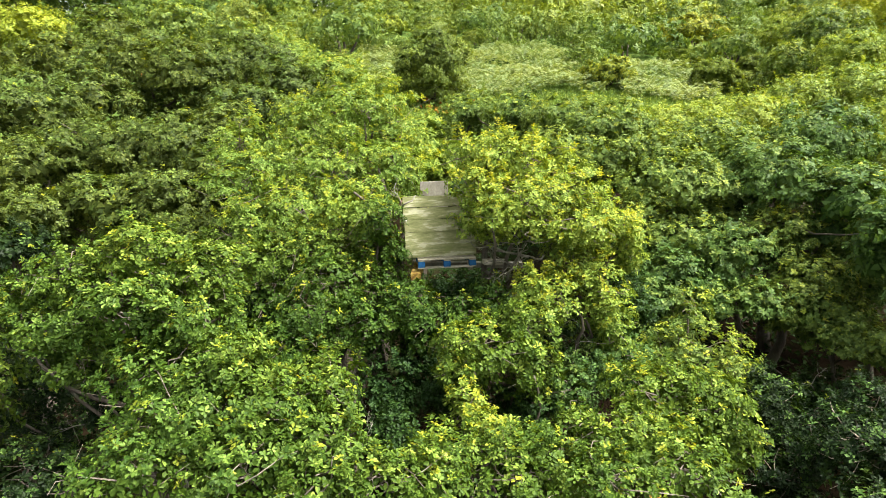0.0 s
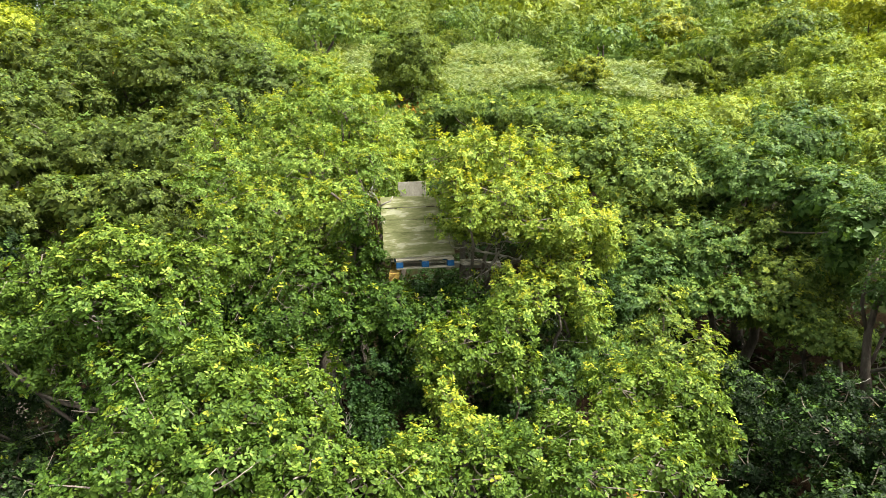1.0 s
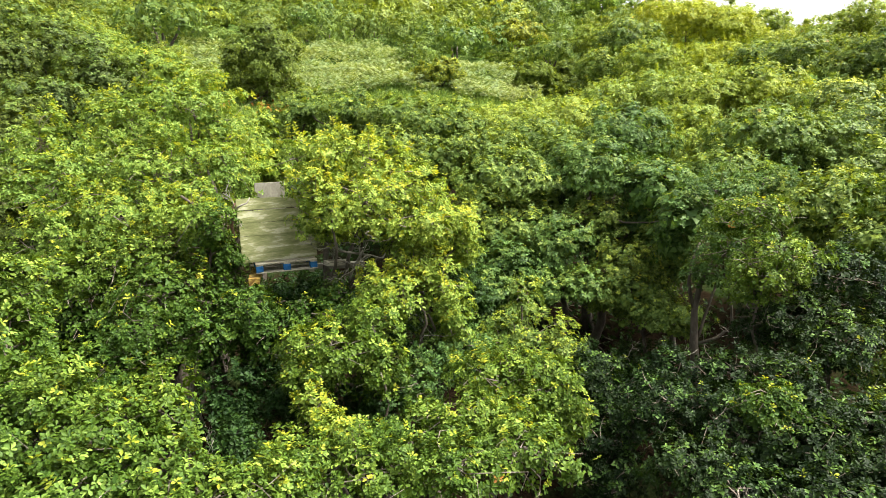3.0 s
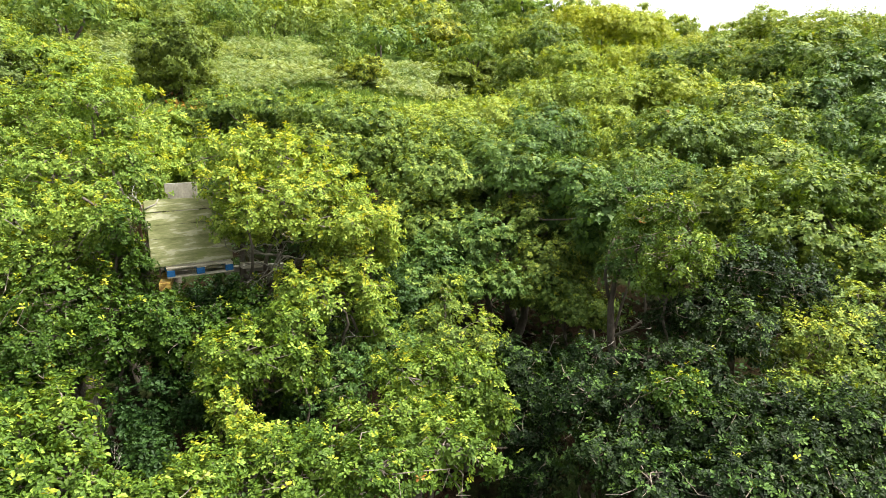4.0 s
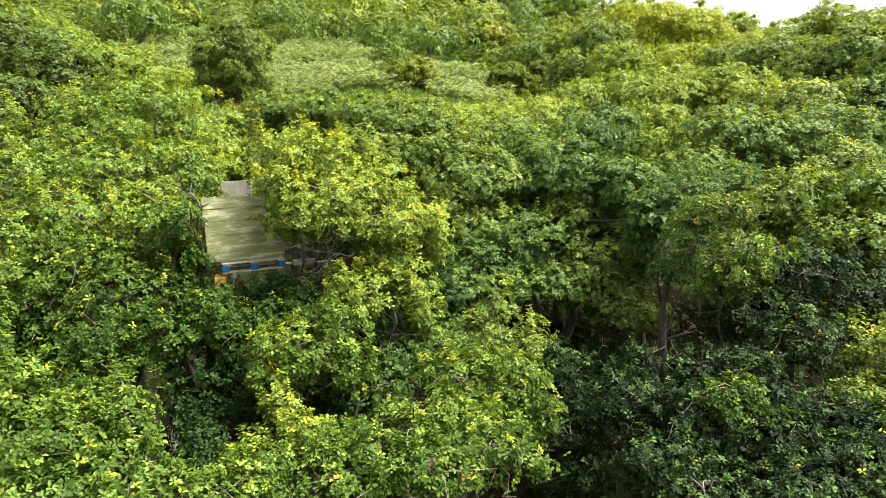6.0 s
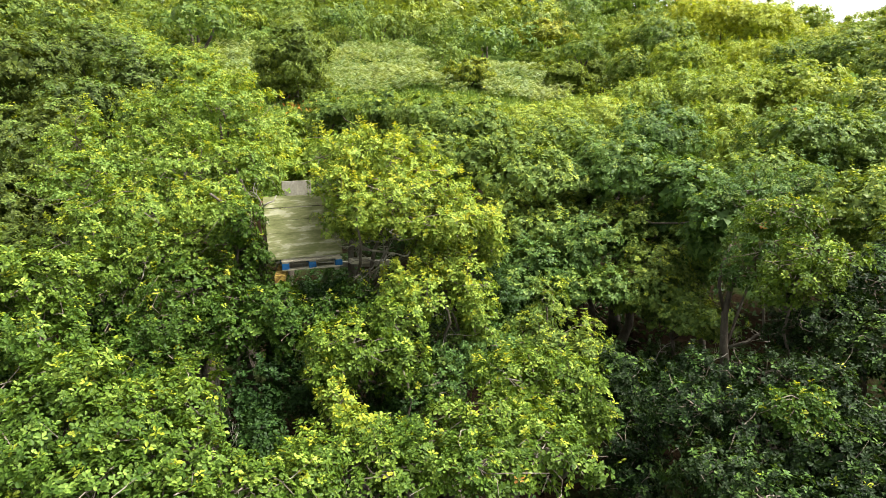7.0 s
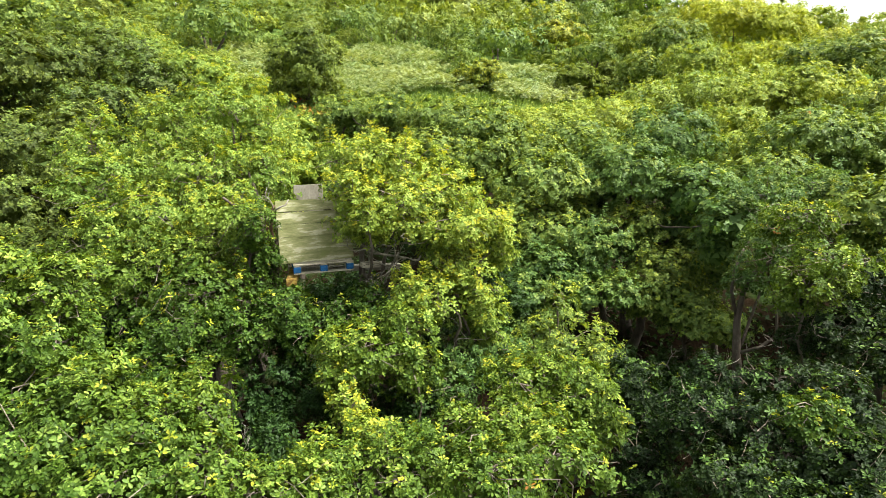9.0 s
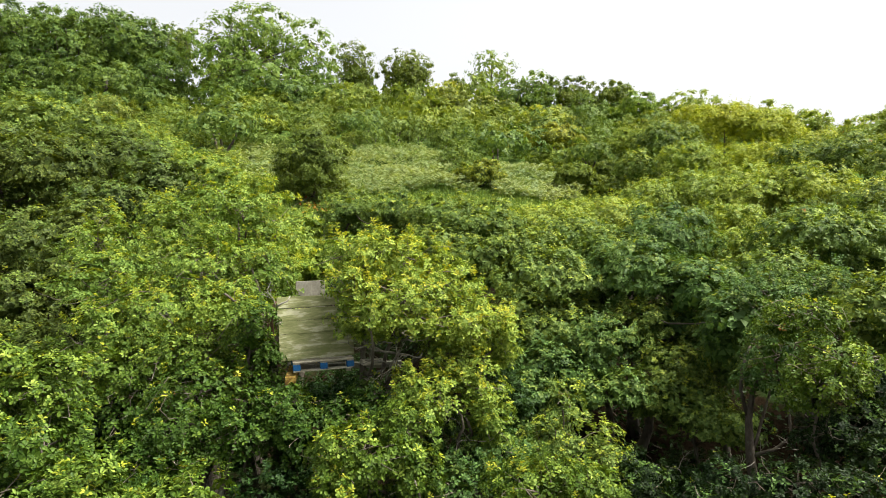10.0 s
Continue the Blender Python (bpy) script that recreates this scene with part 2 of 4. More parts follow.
KINDS = {
    "pale": ("oak_tree", "rounded light green tree in the canopy up the hillside", 0.05),
    "sunny": ("oak_tree", "oak with sunlit yellow-green crown and many bright new shoots", 0.2),
    "bright": ("oak_tree", "young oak with light green leaves and some yellow new shoots", 0.045),
    "fresh": ("oak_tree", "leafy oak with fresh mid-green leaves, partly toned for shade, beside the wooden hide", 0.04),
    "mid": ("oak_tree", "oak with plain green leaves on the wooded slope", 0.035),
    "dull": ("oak_tree", "oak with dull dark green leaves in the shade of the slope", 0.008),
    "brown": ("oak_tree", "broad oak with dark olive green leaves on the slope", 0.02),
    "shade": ("oak_tree", "low oak with leaves darkened for shade beside the dark clearing", 0.004),
    "gold": ("oak_tree", "yellowing tree among the greener crowns of the hillside", 0.1),
    "olive": ("sallow_tree", "greyish olive sallow rising above the hillside scrub", 0.02),
    "ivy": ("undergrowth_shrub", "low shrub of glossy dark green leaves under the oaks", 0.0),
}
# lighter leaf of each kind, for new growth and painted top light
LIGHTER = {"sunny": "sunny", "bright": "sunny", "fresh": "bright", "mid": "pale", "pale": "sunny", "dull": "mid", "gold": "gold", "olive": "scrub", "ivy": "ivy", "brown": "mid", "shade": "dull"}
COUNT = [0]


def oak(kind, *crowns, skirt=True):
    """An oak whose crown is one or more rounded masses (x, y, z, half width, half height), each of many leafy clumps. skirt: thinner, lower boughs under each mass."""
    COUNT[0] += 1
    rng = np.random.default_rng(100 + COUNT[0])
    name, label, new_growth = KINDS[kind]
    x, y, z, r, h = crowns[0]
    far = math.hypot(x, y)
    foot = np.array([x + rng.uniform(-0.2, 0.2), y + 0.2 * r, 0.0])
    foot[2] = ground_z(foot[0], foot[1]) - 0.1
    tree = new(name)
    tree.location = foot
    tagged(tree, label, "shrub" if kind == "ivy" else "tree", group="undergrowth of the wood" if kind == "ivy" else "trees of the wood")
    top = np.array([x, y, z - 0.1 * h]) - foot
    girth = 0.025 if kind == "ivy" else 0.07 + 0.02 * max(top[2], 1.0)
    trunk = bent(rng, (0, 0, 0), top, 9, 0.05)
    mesh_object("trunk", *tube(trunk, np.linspace(girth, 0.014, 9) * np.r_[1.35, 1.05, np.ones(7)], 9), BARK, tree, smooth=True)
    near, middle = far < 13.4, far < 27
    leaf, clump_r, dense, per = (0.066, 0.29, 455, 7) if near else (0.074, 0.36, 270, 6) if middle else (0.1, 0.5, 120, 5)
    masses = [(np.array(m[:3]), m[3], m[4], 1.0) for m in crowns]
    if skirt:
        masses += [] if far < 8.6 else [(np.array([cx, cy + 0.5 * cr, cz - 0.95 * ch]), 0.95 * cr, 0.9 * ch, 0.09 if near else 0.14) for cx, cy, cz, cr, ch in crowns]
    parts, twigs = [], []
    for c, cr, ch, thick in masses:
        c = c - foot
        size = np.array([cr, cr * 0.92, ch])
        small = min(clump_r, 0.42 * min(cr, ch))
        count = int(np.clip((0.72 if near else 0.9) * (cr * cr + 2 * cr * ch) / (small * small), 9, 90))
        ways = shell(rng, count, -0.6)
        # the clumps keep apart, so that the crown is knobbly and dark between them
        for _ in range(6):
            gap = ways[:, None] - ways[None]
            near_by = np.linalg.norm(gap, axis=2) + np.eye(count)
            ways = unit(ways + 0.12 * np.sum(gap / near_by[..., None] ** 3, 1) / count)
        centres = c + ways * (size - 0.5 * small) * (rng.uniform(0.62, 1.18, (count, 1)) if near else rng.uniform(0.72, 1.12, (count, 1)))
        rads = small * rng.uniform(0.75, 1.3, count)
        # older, larger leaves fill the heart of the crown
        heart = int(np.clip((45 if near else 26 if middle else 9) * (cr * cr + 2 * cr * ch), 30, 260))
        hd = shell(rng, heart, -0.85)
        parts.append(rosettes(rng, c + hd * (size - 0.5 * small) * rng.uniform(0.4, 0.75, (heart, 1)), hd + (0, 0, 0.3), 6, leaf, np.zeros(heart, int), np.full(heart, 1.5 if near else 2.6), 0.4))
        each = np.maximum((thick * dense * (0.6 if kind == "ivy" else 0.86 if near and far > 10 else 1.0) * 2 * np.pi * rads ** 2 / per).astype(int), 4)
        at = np.repeat(np.arange(count), each)
        n = len(at)
        d = shell(rng, n, -0.35)
        w, rad, p = ways[at], rads[at], centres[at]
        d = unit(d + 0.45 * w)
        reach = rad * np.where(rng.random(n) < 0.2, rng.uniform(0.3, 0.7, n), rng.uniform(0.75, 1.15, n))
        tips = p + d * reach[:, None] * (1.0, 1.0, 0.8)
        axis = 0.7 * d + (0, 0, 0.45) + 0.4 * w + rng.normal(0, 0.2, (n, 3))
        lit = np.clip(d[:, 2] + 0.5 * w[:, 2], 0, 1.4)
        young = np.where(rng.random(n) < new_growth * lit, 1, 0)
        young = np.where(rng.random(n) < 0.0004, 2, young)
        # upward-facing leaves take the lighter tone: top light put into the colour
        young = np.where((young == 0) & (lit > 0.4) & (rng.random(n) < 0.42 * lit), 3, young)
        parts.append(rosettes(rng, tips, axis, per, leaf, young, None, 0.7 if near else 0.5))
        if not near:
            # larger old leaves close the heart of every clump
            k = np.flatnonzero(rng.random(n) < 0.3)
            deep = p[k] + d[k] * (rad[k] * rng.uniform(0.1, 0.7, len(k)))[:, None]
            parts.append(rosettes(rng, deep, axis[k] + rng.normal(0, 0.3, (len(k), 3)), 5, leaf, np.zeros(len(k), int), np.full(len(k), 1.6), 0.6))
        # upright leading shoots break the outline
        shoot = np.repeat(np.arange(count), np.where((ways[:, 2] > -0.1) & (thick == 1.0), rng.poisson(1.6 if near else 1.2, count), 0))
        if len(shoot):
            k = len(shoot)
            sd = unit(shell(rng, k, 0.4) + (0, 0, 0.9) + 0.6 * ways[shoot])
            for step in (0.95, 1.2, 1.45, 1.65):
                stay = rng.random(k) < 1.7 - 0.6 * step
                parts.append(rosettes(rng, (centres[shoot] + sd * (rads[shoot] * step)[:, None])[stay], (sd + rng.normal(0, 0.15, (k, 3)))[stay], 5, leaf * (1.15 - 0.2 * step), (rng.random(k) < new_growth * 3.5 * (step - 0.6)).astype(int)[stay]))
        if middle and thick == 1.0 and kind != "ivy":
            start = trunk[int(rng.uniform(0.5, 0.95) * 8)]
            limb = bent(rng, start, c + (0, 0, 0.1 * ch), 8, 0.1)
            limb[1:-1] += rng.normal(0, 0.03, (6, 3))
            over = limb + foot
            if not np.any((over[:, 0] > -0.75) & (over[:, 0] < 0.7) & (over[:, 1] < 10.7) & (over[:, 1] > 9.0) & (over[:, 2] > 3.3)):
                mesh_object("limb", *tube(limb, np.linspace(max(0.26 * girth, 0.018), 0.01, 8), 6), BARK, tree, smooth=True)
            if near:
                for q in centres[::2]:
                    twigs.append(tube(bent(rng, c + rng.normal(0, 0.08, 3), q + 0.5 * (q - c), 5, 0.12), (0.011, 0.009, 0.007, 0.005, 0.002), 4))
    base, way, normal, length, slot = (np.concatenate(a) for a in zip(*parts))
    form, wide = ("blunt", 0.28) if far < 10 else ("kite", 0.28) if near else ("single", 0.5) if middle else ("single", 0.55)
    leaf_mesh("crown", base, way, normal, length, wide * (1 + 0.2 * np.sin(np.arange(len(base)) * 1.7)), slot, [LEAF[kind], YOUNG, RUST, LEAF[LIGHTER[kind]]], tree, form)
    if twigs:
        tagged(mesh_object("branchwork", *join(twigs), TWIG, tree), kind="stuff")
    return tree


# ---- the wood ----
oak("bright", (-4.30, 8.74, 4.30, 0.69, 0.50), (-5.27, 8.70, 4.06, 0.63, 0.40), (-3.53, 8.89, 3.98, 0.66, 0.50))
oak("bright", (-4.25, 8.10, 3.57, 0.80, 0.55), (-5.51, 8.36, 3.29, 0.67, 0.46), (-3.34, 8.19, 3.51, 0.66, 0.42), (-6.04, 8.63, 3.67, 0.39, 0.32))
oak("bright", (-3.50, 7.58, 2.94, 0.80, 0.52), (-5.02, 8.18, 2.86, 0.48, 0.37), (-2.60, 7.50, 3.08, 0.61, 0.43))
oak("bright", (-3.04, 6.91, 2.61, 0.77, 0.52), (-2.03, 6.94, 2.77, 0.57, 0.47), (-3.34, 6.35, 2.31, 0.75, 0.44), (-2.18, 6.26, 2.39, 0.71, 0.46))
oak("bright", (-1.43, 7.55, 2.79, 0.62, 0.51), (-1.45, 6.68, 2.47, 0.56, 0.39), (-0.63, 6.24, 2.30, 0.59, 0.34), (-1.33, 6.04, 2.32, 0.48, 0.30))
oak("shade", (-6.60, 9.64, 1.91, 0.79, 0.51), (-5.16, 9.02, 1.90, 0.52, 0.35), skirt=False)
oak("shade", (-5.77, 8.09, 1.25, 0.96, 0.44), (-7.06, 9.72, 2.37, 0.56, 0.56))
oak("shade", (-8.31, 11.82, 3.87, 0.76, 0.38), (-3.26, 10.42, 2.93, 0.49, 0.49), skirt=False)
oak("sunny", (-1.62, 13.30, 6.48, 1.00, 0.68), (-2.62, 13.23, 6.08, 0.85, 0.65), (-0.97, 13.20, 5.90, 0.57, 0.57))
oak("sunny", (-2.02, 12.27, 5.25, 1.16, 0.78), (-0.90, 12.06, 5.27, 0.68, 0.65), (-4.09, 12.99, 5.85, 0.72, 0.58))
oak("sunny", (-2.72, 11.34, 4.64, 1.09, 0.67), (-3.78, 12.03, 5.05, 0.82, 0.60), (-1.43, 11.02, 4.53, 0.76, 0.66), (-3.46, 11.19, 4.35, 0.70, 0.49))
oak("sunny", (-0.45, 15.72, 5.82, 0.63, 0.63), (-0.46, 13.59, 5.30, 0.49, 0.49), (-0.08, 12.68, 5.29, 0.34, 0.34))
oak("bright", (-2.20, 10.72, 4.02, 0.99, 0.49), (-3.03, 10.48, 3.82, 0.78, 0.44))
# lower boughs of the sunny crown, their shade put into the darker leaf tone
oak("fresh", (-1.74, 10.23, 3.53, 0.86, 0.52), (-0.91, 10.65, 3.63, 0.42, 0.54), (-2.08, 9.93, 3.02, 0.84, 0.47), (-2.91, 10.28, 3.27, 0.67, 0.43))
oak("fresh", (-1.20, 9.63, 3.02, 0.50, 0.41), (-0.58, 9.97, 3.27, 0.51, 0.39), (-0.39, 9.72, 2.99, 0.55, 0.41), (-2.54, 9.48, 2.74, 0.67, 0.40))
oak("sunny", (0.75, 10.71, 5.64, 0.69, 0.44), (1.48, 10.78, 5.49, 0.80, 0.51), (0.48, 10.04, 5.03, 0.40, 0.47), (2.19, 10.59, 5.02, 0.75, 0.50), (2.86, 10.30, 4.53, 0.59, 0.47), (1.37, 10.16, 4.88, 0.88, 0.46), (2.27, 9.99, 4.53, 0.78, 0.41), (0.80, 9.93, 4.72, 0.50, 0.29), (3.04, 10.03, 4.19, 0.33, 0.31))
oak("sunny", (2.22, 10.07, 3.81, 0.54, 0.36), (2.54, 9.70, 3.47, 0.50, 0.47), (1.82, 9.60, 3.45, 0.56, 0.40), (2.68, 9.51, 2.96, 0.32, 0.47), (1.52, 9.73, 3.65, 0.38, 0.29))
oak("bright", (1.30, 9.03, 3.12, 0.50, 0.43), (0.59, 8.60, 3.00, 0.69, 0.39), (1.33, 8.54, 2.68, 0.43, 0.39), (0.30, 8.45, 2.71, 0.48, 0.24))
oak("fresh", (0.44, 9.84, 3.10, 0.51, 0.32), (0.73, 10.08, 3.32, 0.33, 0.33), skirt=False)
oak("sunny", (0.33, 7.98, 2.37, 0.29, 0.35), (0.65, 7.64, 2.17, 0.39, 0.28))
oak("bright", (0.12, 7.12, 2.09, 0.56, 0.38), (-0.14, 6.41, 2.12, 0.51, 0.29), (0.93, 6.80, 2.01, 0.67, 0.39), (1.65, 7.42, 2.08, 0.62, 0.42))
oak("bright", (3.06, 8.28, 2.36, 0.72, 0.46), (2.48, 7.52, 2.07, 0.70, 0.44), (3.86, 8.34, 2.16, 0.66, 0.47), (4.04, 7.97, 1.79, 0.45, 0.37))
oak("bright", (2.88, 6.98, 1.94, 0.79, 0.41), (1.85, 6.60, 2.03, 0.65, 0.31))
oak("mid", (4.45, 10.08, 2.23, 0.60, 0.58), (4.40, 10.80, 2.81, 0.43, 0.46), (4.75, 9.86, 2.11, 0.40, 0.45), (3.97, 10.50, 2.28, 0.55, 0.48))
oak("dull", (2.53, 9.70, 2.37, 0.65, 0.42), (1.99, 9.06, 2.15, 0.52, 0.39), (3.10, 9.89, 2.30, 0.43, 0.43))
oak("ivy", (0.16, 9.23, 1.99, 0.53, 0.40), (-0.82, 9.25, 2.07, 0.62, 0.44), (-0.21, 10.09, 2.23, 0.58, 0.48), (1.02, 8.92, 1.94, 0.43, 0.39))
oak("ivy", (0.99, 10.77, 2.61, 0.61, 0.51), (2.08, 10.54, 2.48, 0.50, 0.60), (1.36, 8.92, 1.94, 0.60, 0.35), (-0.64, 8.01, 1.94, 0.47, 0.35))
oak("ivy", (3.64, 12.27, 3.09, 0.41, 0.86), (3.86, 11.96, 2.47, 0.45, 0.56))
oak("mid", (5.77, 15.23, 4.87, 1.52, 0.80), (6.71, 14.92, 4.28, 0.71, 0.65), (4.94, 14.67, 3.97, 0.87, 0.74), (5.68, 14.09, 3.59, 1.04, 0.65))
oak("dull", (4.90, 13.06, 2.97, 0.85, 0.67), (5.86, 13.48, 3.06, 0.69, 0.56), (4.34, 12.58, 2.54, 0.65, 0.53))
oak("dull", (6.49, 13.54, 3.37, 1.07, 0.69), (6.38, 12.19, 2.64, 0.60, 0.48), (5.67, 12.38, 2.59, 0.52, 0.41), skirt=False)
oak("mid", (7.62, 13.61, 3.80, 0.81, 0.63), (7.88, 12.85, 2.95, 1.02, 0.74), (8.74, 13.59, 3.68, 1.07, 0.73), (7.12, 12.32, 2.25, 0.52, 0.35), skirt=False)
oak("mid", (8.81, 12.46, 3.05, 0.70, 0.70), (8.06, 11.71, 2.26, 0.55, 0.44), skirt=False)
oak("dull", (7.67, 14.31, 5.10, 1.24, 0.76), (8.55, 13.00, 4.67, 1.17, 0.80), (9.51, 15.92, 5.87, 1.47, 0.90), (8.26, 11.17, 4.27, 0.67, 0.61))
oak("mid", (1.15, 23.80, 6.82, 1.24, 0.76), (2.70, 22.07, 6.73, 1.18, 0.72), (-0.00, 26.37, 6.47, 0.87, 0.65))
oak("mid", (4.01, 20.43, 6.57, 1.36, 0.82), (3.49, 18.25, 5.59, 1.18, 0.69), (5.00, 18.87, 6.20, 1.38, 0.86))
oak("mid", (4.43, 16.73, 5.34, 0.93, 0.62), (5.75, 16.78, 5.48, 1.11, 0.64))
oak("pale", (7.37, 20.13, 6.28, 1.62, 0.72), (9.89, 20.82, 6.55, 1.88, 0.74))
oak("mid", (7.53, 17.78, 5.78, 1.38, 0.69), (7.82, 15.97, 5.48, 0.95, 0.64))
oak("pale", (13.39, 18.87, 6.44, 1.30, 0.64), (11.85, 15.47, 5.54, 1.09, 0.64))
oak("mid", (12.29, 13.74, 5.96, 1.47, 0.74), (13.27, 13.09, 5.74, 1.10, 0.84), (10.52, 12.96, 5.11, 1.00, 0.57))
oak("mid", (15.29, 13.66, 6.04, 1.34, 0.75), (13.76, 11.91, 5.18, 1.09, 0.73))
oak("dull", (18.74, 14.46, 5.96, 1.00, 0.87), (15.33, 12.38, 5.20, 0.93, 0.62))
oak("dull", (22.29, 15.32, 6.35, 1.10, 1.30), (18.65, 12.15, 5.16, 0.82, 0.82))
oak("bright", (11.50, 8.80, 4.86, 1.18, 0.59), (12.13, 8.28, 4.61, 0.72, 0.64))
oak("mid", (10.67, 9.97, 4.67, 1.14, 0.62), (10.63, 8.56, 4.09, 1.20, 0.60), (11.58, 7.90, 3.76, 1.02, 0.59))
oak("bright", (7.88, 8.89, 4.69, 0.63, 0.24), (7.92, 8.10, 4.07, 0.58, 0.37), (7.58, 8.17, 3.74, 0.60, 0.35))
oak("dull", (8.25, 9.90, 3.86, 0.81, 0.59), (9.07, 11.49, 4.71, 0.89, 0.57), (10.26, 11.04, 4.84, 0.89, 0.57))
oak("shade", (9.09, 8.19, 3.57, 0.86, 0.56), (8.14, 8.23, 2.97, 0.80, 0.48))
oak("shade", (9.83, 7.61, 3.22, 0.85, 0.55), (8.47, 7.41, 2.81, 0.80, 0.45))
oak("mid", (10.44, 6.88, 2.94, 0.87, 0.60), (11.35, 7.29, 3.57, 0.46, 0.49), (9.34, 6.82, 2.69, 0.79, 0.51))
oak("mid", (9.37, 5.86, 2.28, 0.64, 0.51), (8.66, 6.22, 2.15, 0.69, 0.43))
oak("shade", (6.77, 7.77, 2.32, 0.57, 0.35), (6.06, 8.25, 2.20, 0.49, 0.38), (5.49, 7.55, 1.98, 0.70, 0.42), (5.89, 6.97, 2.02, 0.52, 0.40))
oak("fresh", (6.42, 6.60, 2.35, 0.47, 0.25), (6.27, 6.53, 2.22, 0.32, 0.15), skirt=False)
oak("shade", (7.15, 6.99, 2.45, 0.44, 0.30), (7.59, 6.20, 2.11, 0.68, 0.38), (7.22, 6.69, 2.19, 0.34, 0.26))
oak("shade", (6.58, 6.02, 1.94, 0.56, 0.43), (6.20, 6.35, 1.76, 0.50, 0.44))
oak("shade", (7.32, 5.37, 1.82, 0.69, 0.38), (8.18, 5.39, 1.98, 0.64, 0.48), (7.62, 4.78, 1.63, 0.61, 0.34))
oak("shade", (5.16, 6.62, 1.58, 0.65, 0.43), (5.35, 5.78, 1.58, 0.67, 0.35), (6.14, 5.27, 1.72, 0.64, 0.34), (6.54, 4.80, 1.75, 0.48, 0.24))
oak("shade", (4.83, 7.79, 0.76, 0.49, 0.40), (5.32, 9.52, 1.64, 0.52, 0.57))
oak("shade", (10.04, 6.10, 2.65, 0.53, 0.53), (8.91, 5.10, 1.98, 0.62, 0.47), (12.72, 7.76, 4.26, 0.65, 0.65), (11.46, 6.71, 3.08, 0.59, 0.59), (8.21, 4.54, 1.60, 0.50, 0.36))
oak("pale", (15.22, 27.12, 7.60, 1.69, 0.82), (17.83, 27.25, 7.93, 2.11, 0.96), (18.87, 24.56, 7.50, 1.98, 0.90))
oak("pale", (20.87, 23.88, 8.07, 1.98, 1.00), (20.33, 27.47, 8.51, 1.74, 0.87))
oak("mid", (25.77, 26.64, 9.72, 1.86, 1.14), (25.25, 29.08, 9.94, 1.59, 0.95))
oak("mid", (25.43, 23.33, 8.90, 1.77, 1.50), (20.51, 19.47, 7.18, 1.70, 0.86))
oak("mid", (25.92, 21.03, 9.33, 2.42, 1.40), (22.63, 18.66, 7.30, 1.36, 0.91))
oak("dull", (25.77, 18.65, 8.05, 2.01, 1.53), (28.62, 18.77, 8.85, 1.96, 1.72), (23.48, 18.34, 7.41, 1.36, 1.02))
oak("mid", (22.54, 38.20, 11.92, 2.36, 1.60), (19.70, 36.80, 10.21, 1.45, 1.09))
oak("gold", (28.03, 39.65, 13.64, 2.25, 1.39), (27.91, 43.23, 14.92, 1.53, 0.87))
oak("gold", (29.97, 37.64, 12.92, 2.40, 1.36), (31.04, 34.79, 11.75, 1.53, 0.76))
oak("gold", (25.96, 32.15, 10.28, 2.48, 0.90), (25.47, 34.62, 10.75, 1.45, 0.80))
oak("pale", (33.71, 30.67, 12.84, 1.59, 0.99), (34.62, 27.97, 12.06, 2.52, 1.01), (32.64, 31.99, 11.83, 1.63, 0.91))
oak("pale", (35.97, 26.31, 11.90, 2.13, 0.92), (35.82, 24.05, 11.27, 1.85, 1.08))
oak("pale", (24.27, 46.49, 13.05, 1.82, 1.36), (21.63, 33.87, 10.34, 2.07, 1.04))
oak("brown", (-10.63, 22.81, 8.39, 2.00, 1.40), (-8.34, 21.72, 8.00, 1.75, 1.14), (-11.39, 20.54, 7.10, 1.54, 1.09))
oak("brown", (-7.36, 23.84, 8.50, 1.88, 1.25), (-5.19, 21.63, 7.53, 1.18, 1.05), (-5.91, 19.48, 6.88, 1.21, 0.78))
oak("brown", (-11.89, 18.42, 6.59, 1.47, 1.14), (-10.36, 15.92, 5.17, 1.36, 0.86), (-9.76, 17.21, 5.57, 1.24, 0.85))
oak("brown", (-8.76, 17.21, 5.57, 1.54, 0.93), (-6.98, 17.24, 5.72, 1.42, 0.93), (-5.90, 17.32, 6.18, 0.77, 0.69))
oak("brown", (-7.92, 14.56, 4.39, 1.26, 0.73), (-6.31, 14.38, 4.54, 1.11, 0.72), (-9.31, 14.13, 4.24, 1.10, 0.58))
oak("brown", (-5.08, 13.22, 3.74, 0.79, 0.55), (-5.48, 15.11, 5.22, 0.82, 0.68), (-5.50, 13.24, 3.86, 0.73, 0.49))
oak("brown", (-13.00, 17.25, 5.72, 1.24, 1.24), (-10.45, 13.39, 4.09, 0.98, 0.86), (-16.25, 21.78, 8.28, 1.53, 1.33))
oak("bright", (-7.04, 8.89, 3.38, 0.58, 0.58), (-6.58, 8.13, 2.55, 0.62, 0.55))
oak("gold", (-18.08, 28.28, 10.50, 1.77, 0.93), (-20.16, 28.31, 10.62, 1.47, 1.23))
oak("brown", (-15.38, 25.98, 9.05, 1.93, 1.02), (-14.80, 29.30, 10.54, 1.65, 1.07))
oak("mid", (-9.72, 29.27, 10.42, 1.32, 0.97), (-12.17, 30.39, 10.97, 1.63, 1.05), (-8.51, 31.29, 10.33, 1.36, 0.95))
oak("sunny", (-4.04, 22.74, 8.10, 1.24, 0.76), (-6.18, 25.97, 9.05, 1.41, 0.82), (-2.95, 20.63, 7.64, 0.73, 0.54))
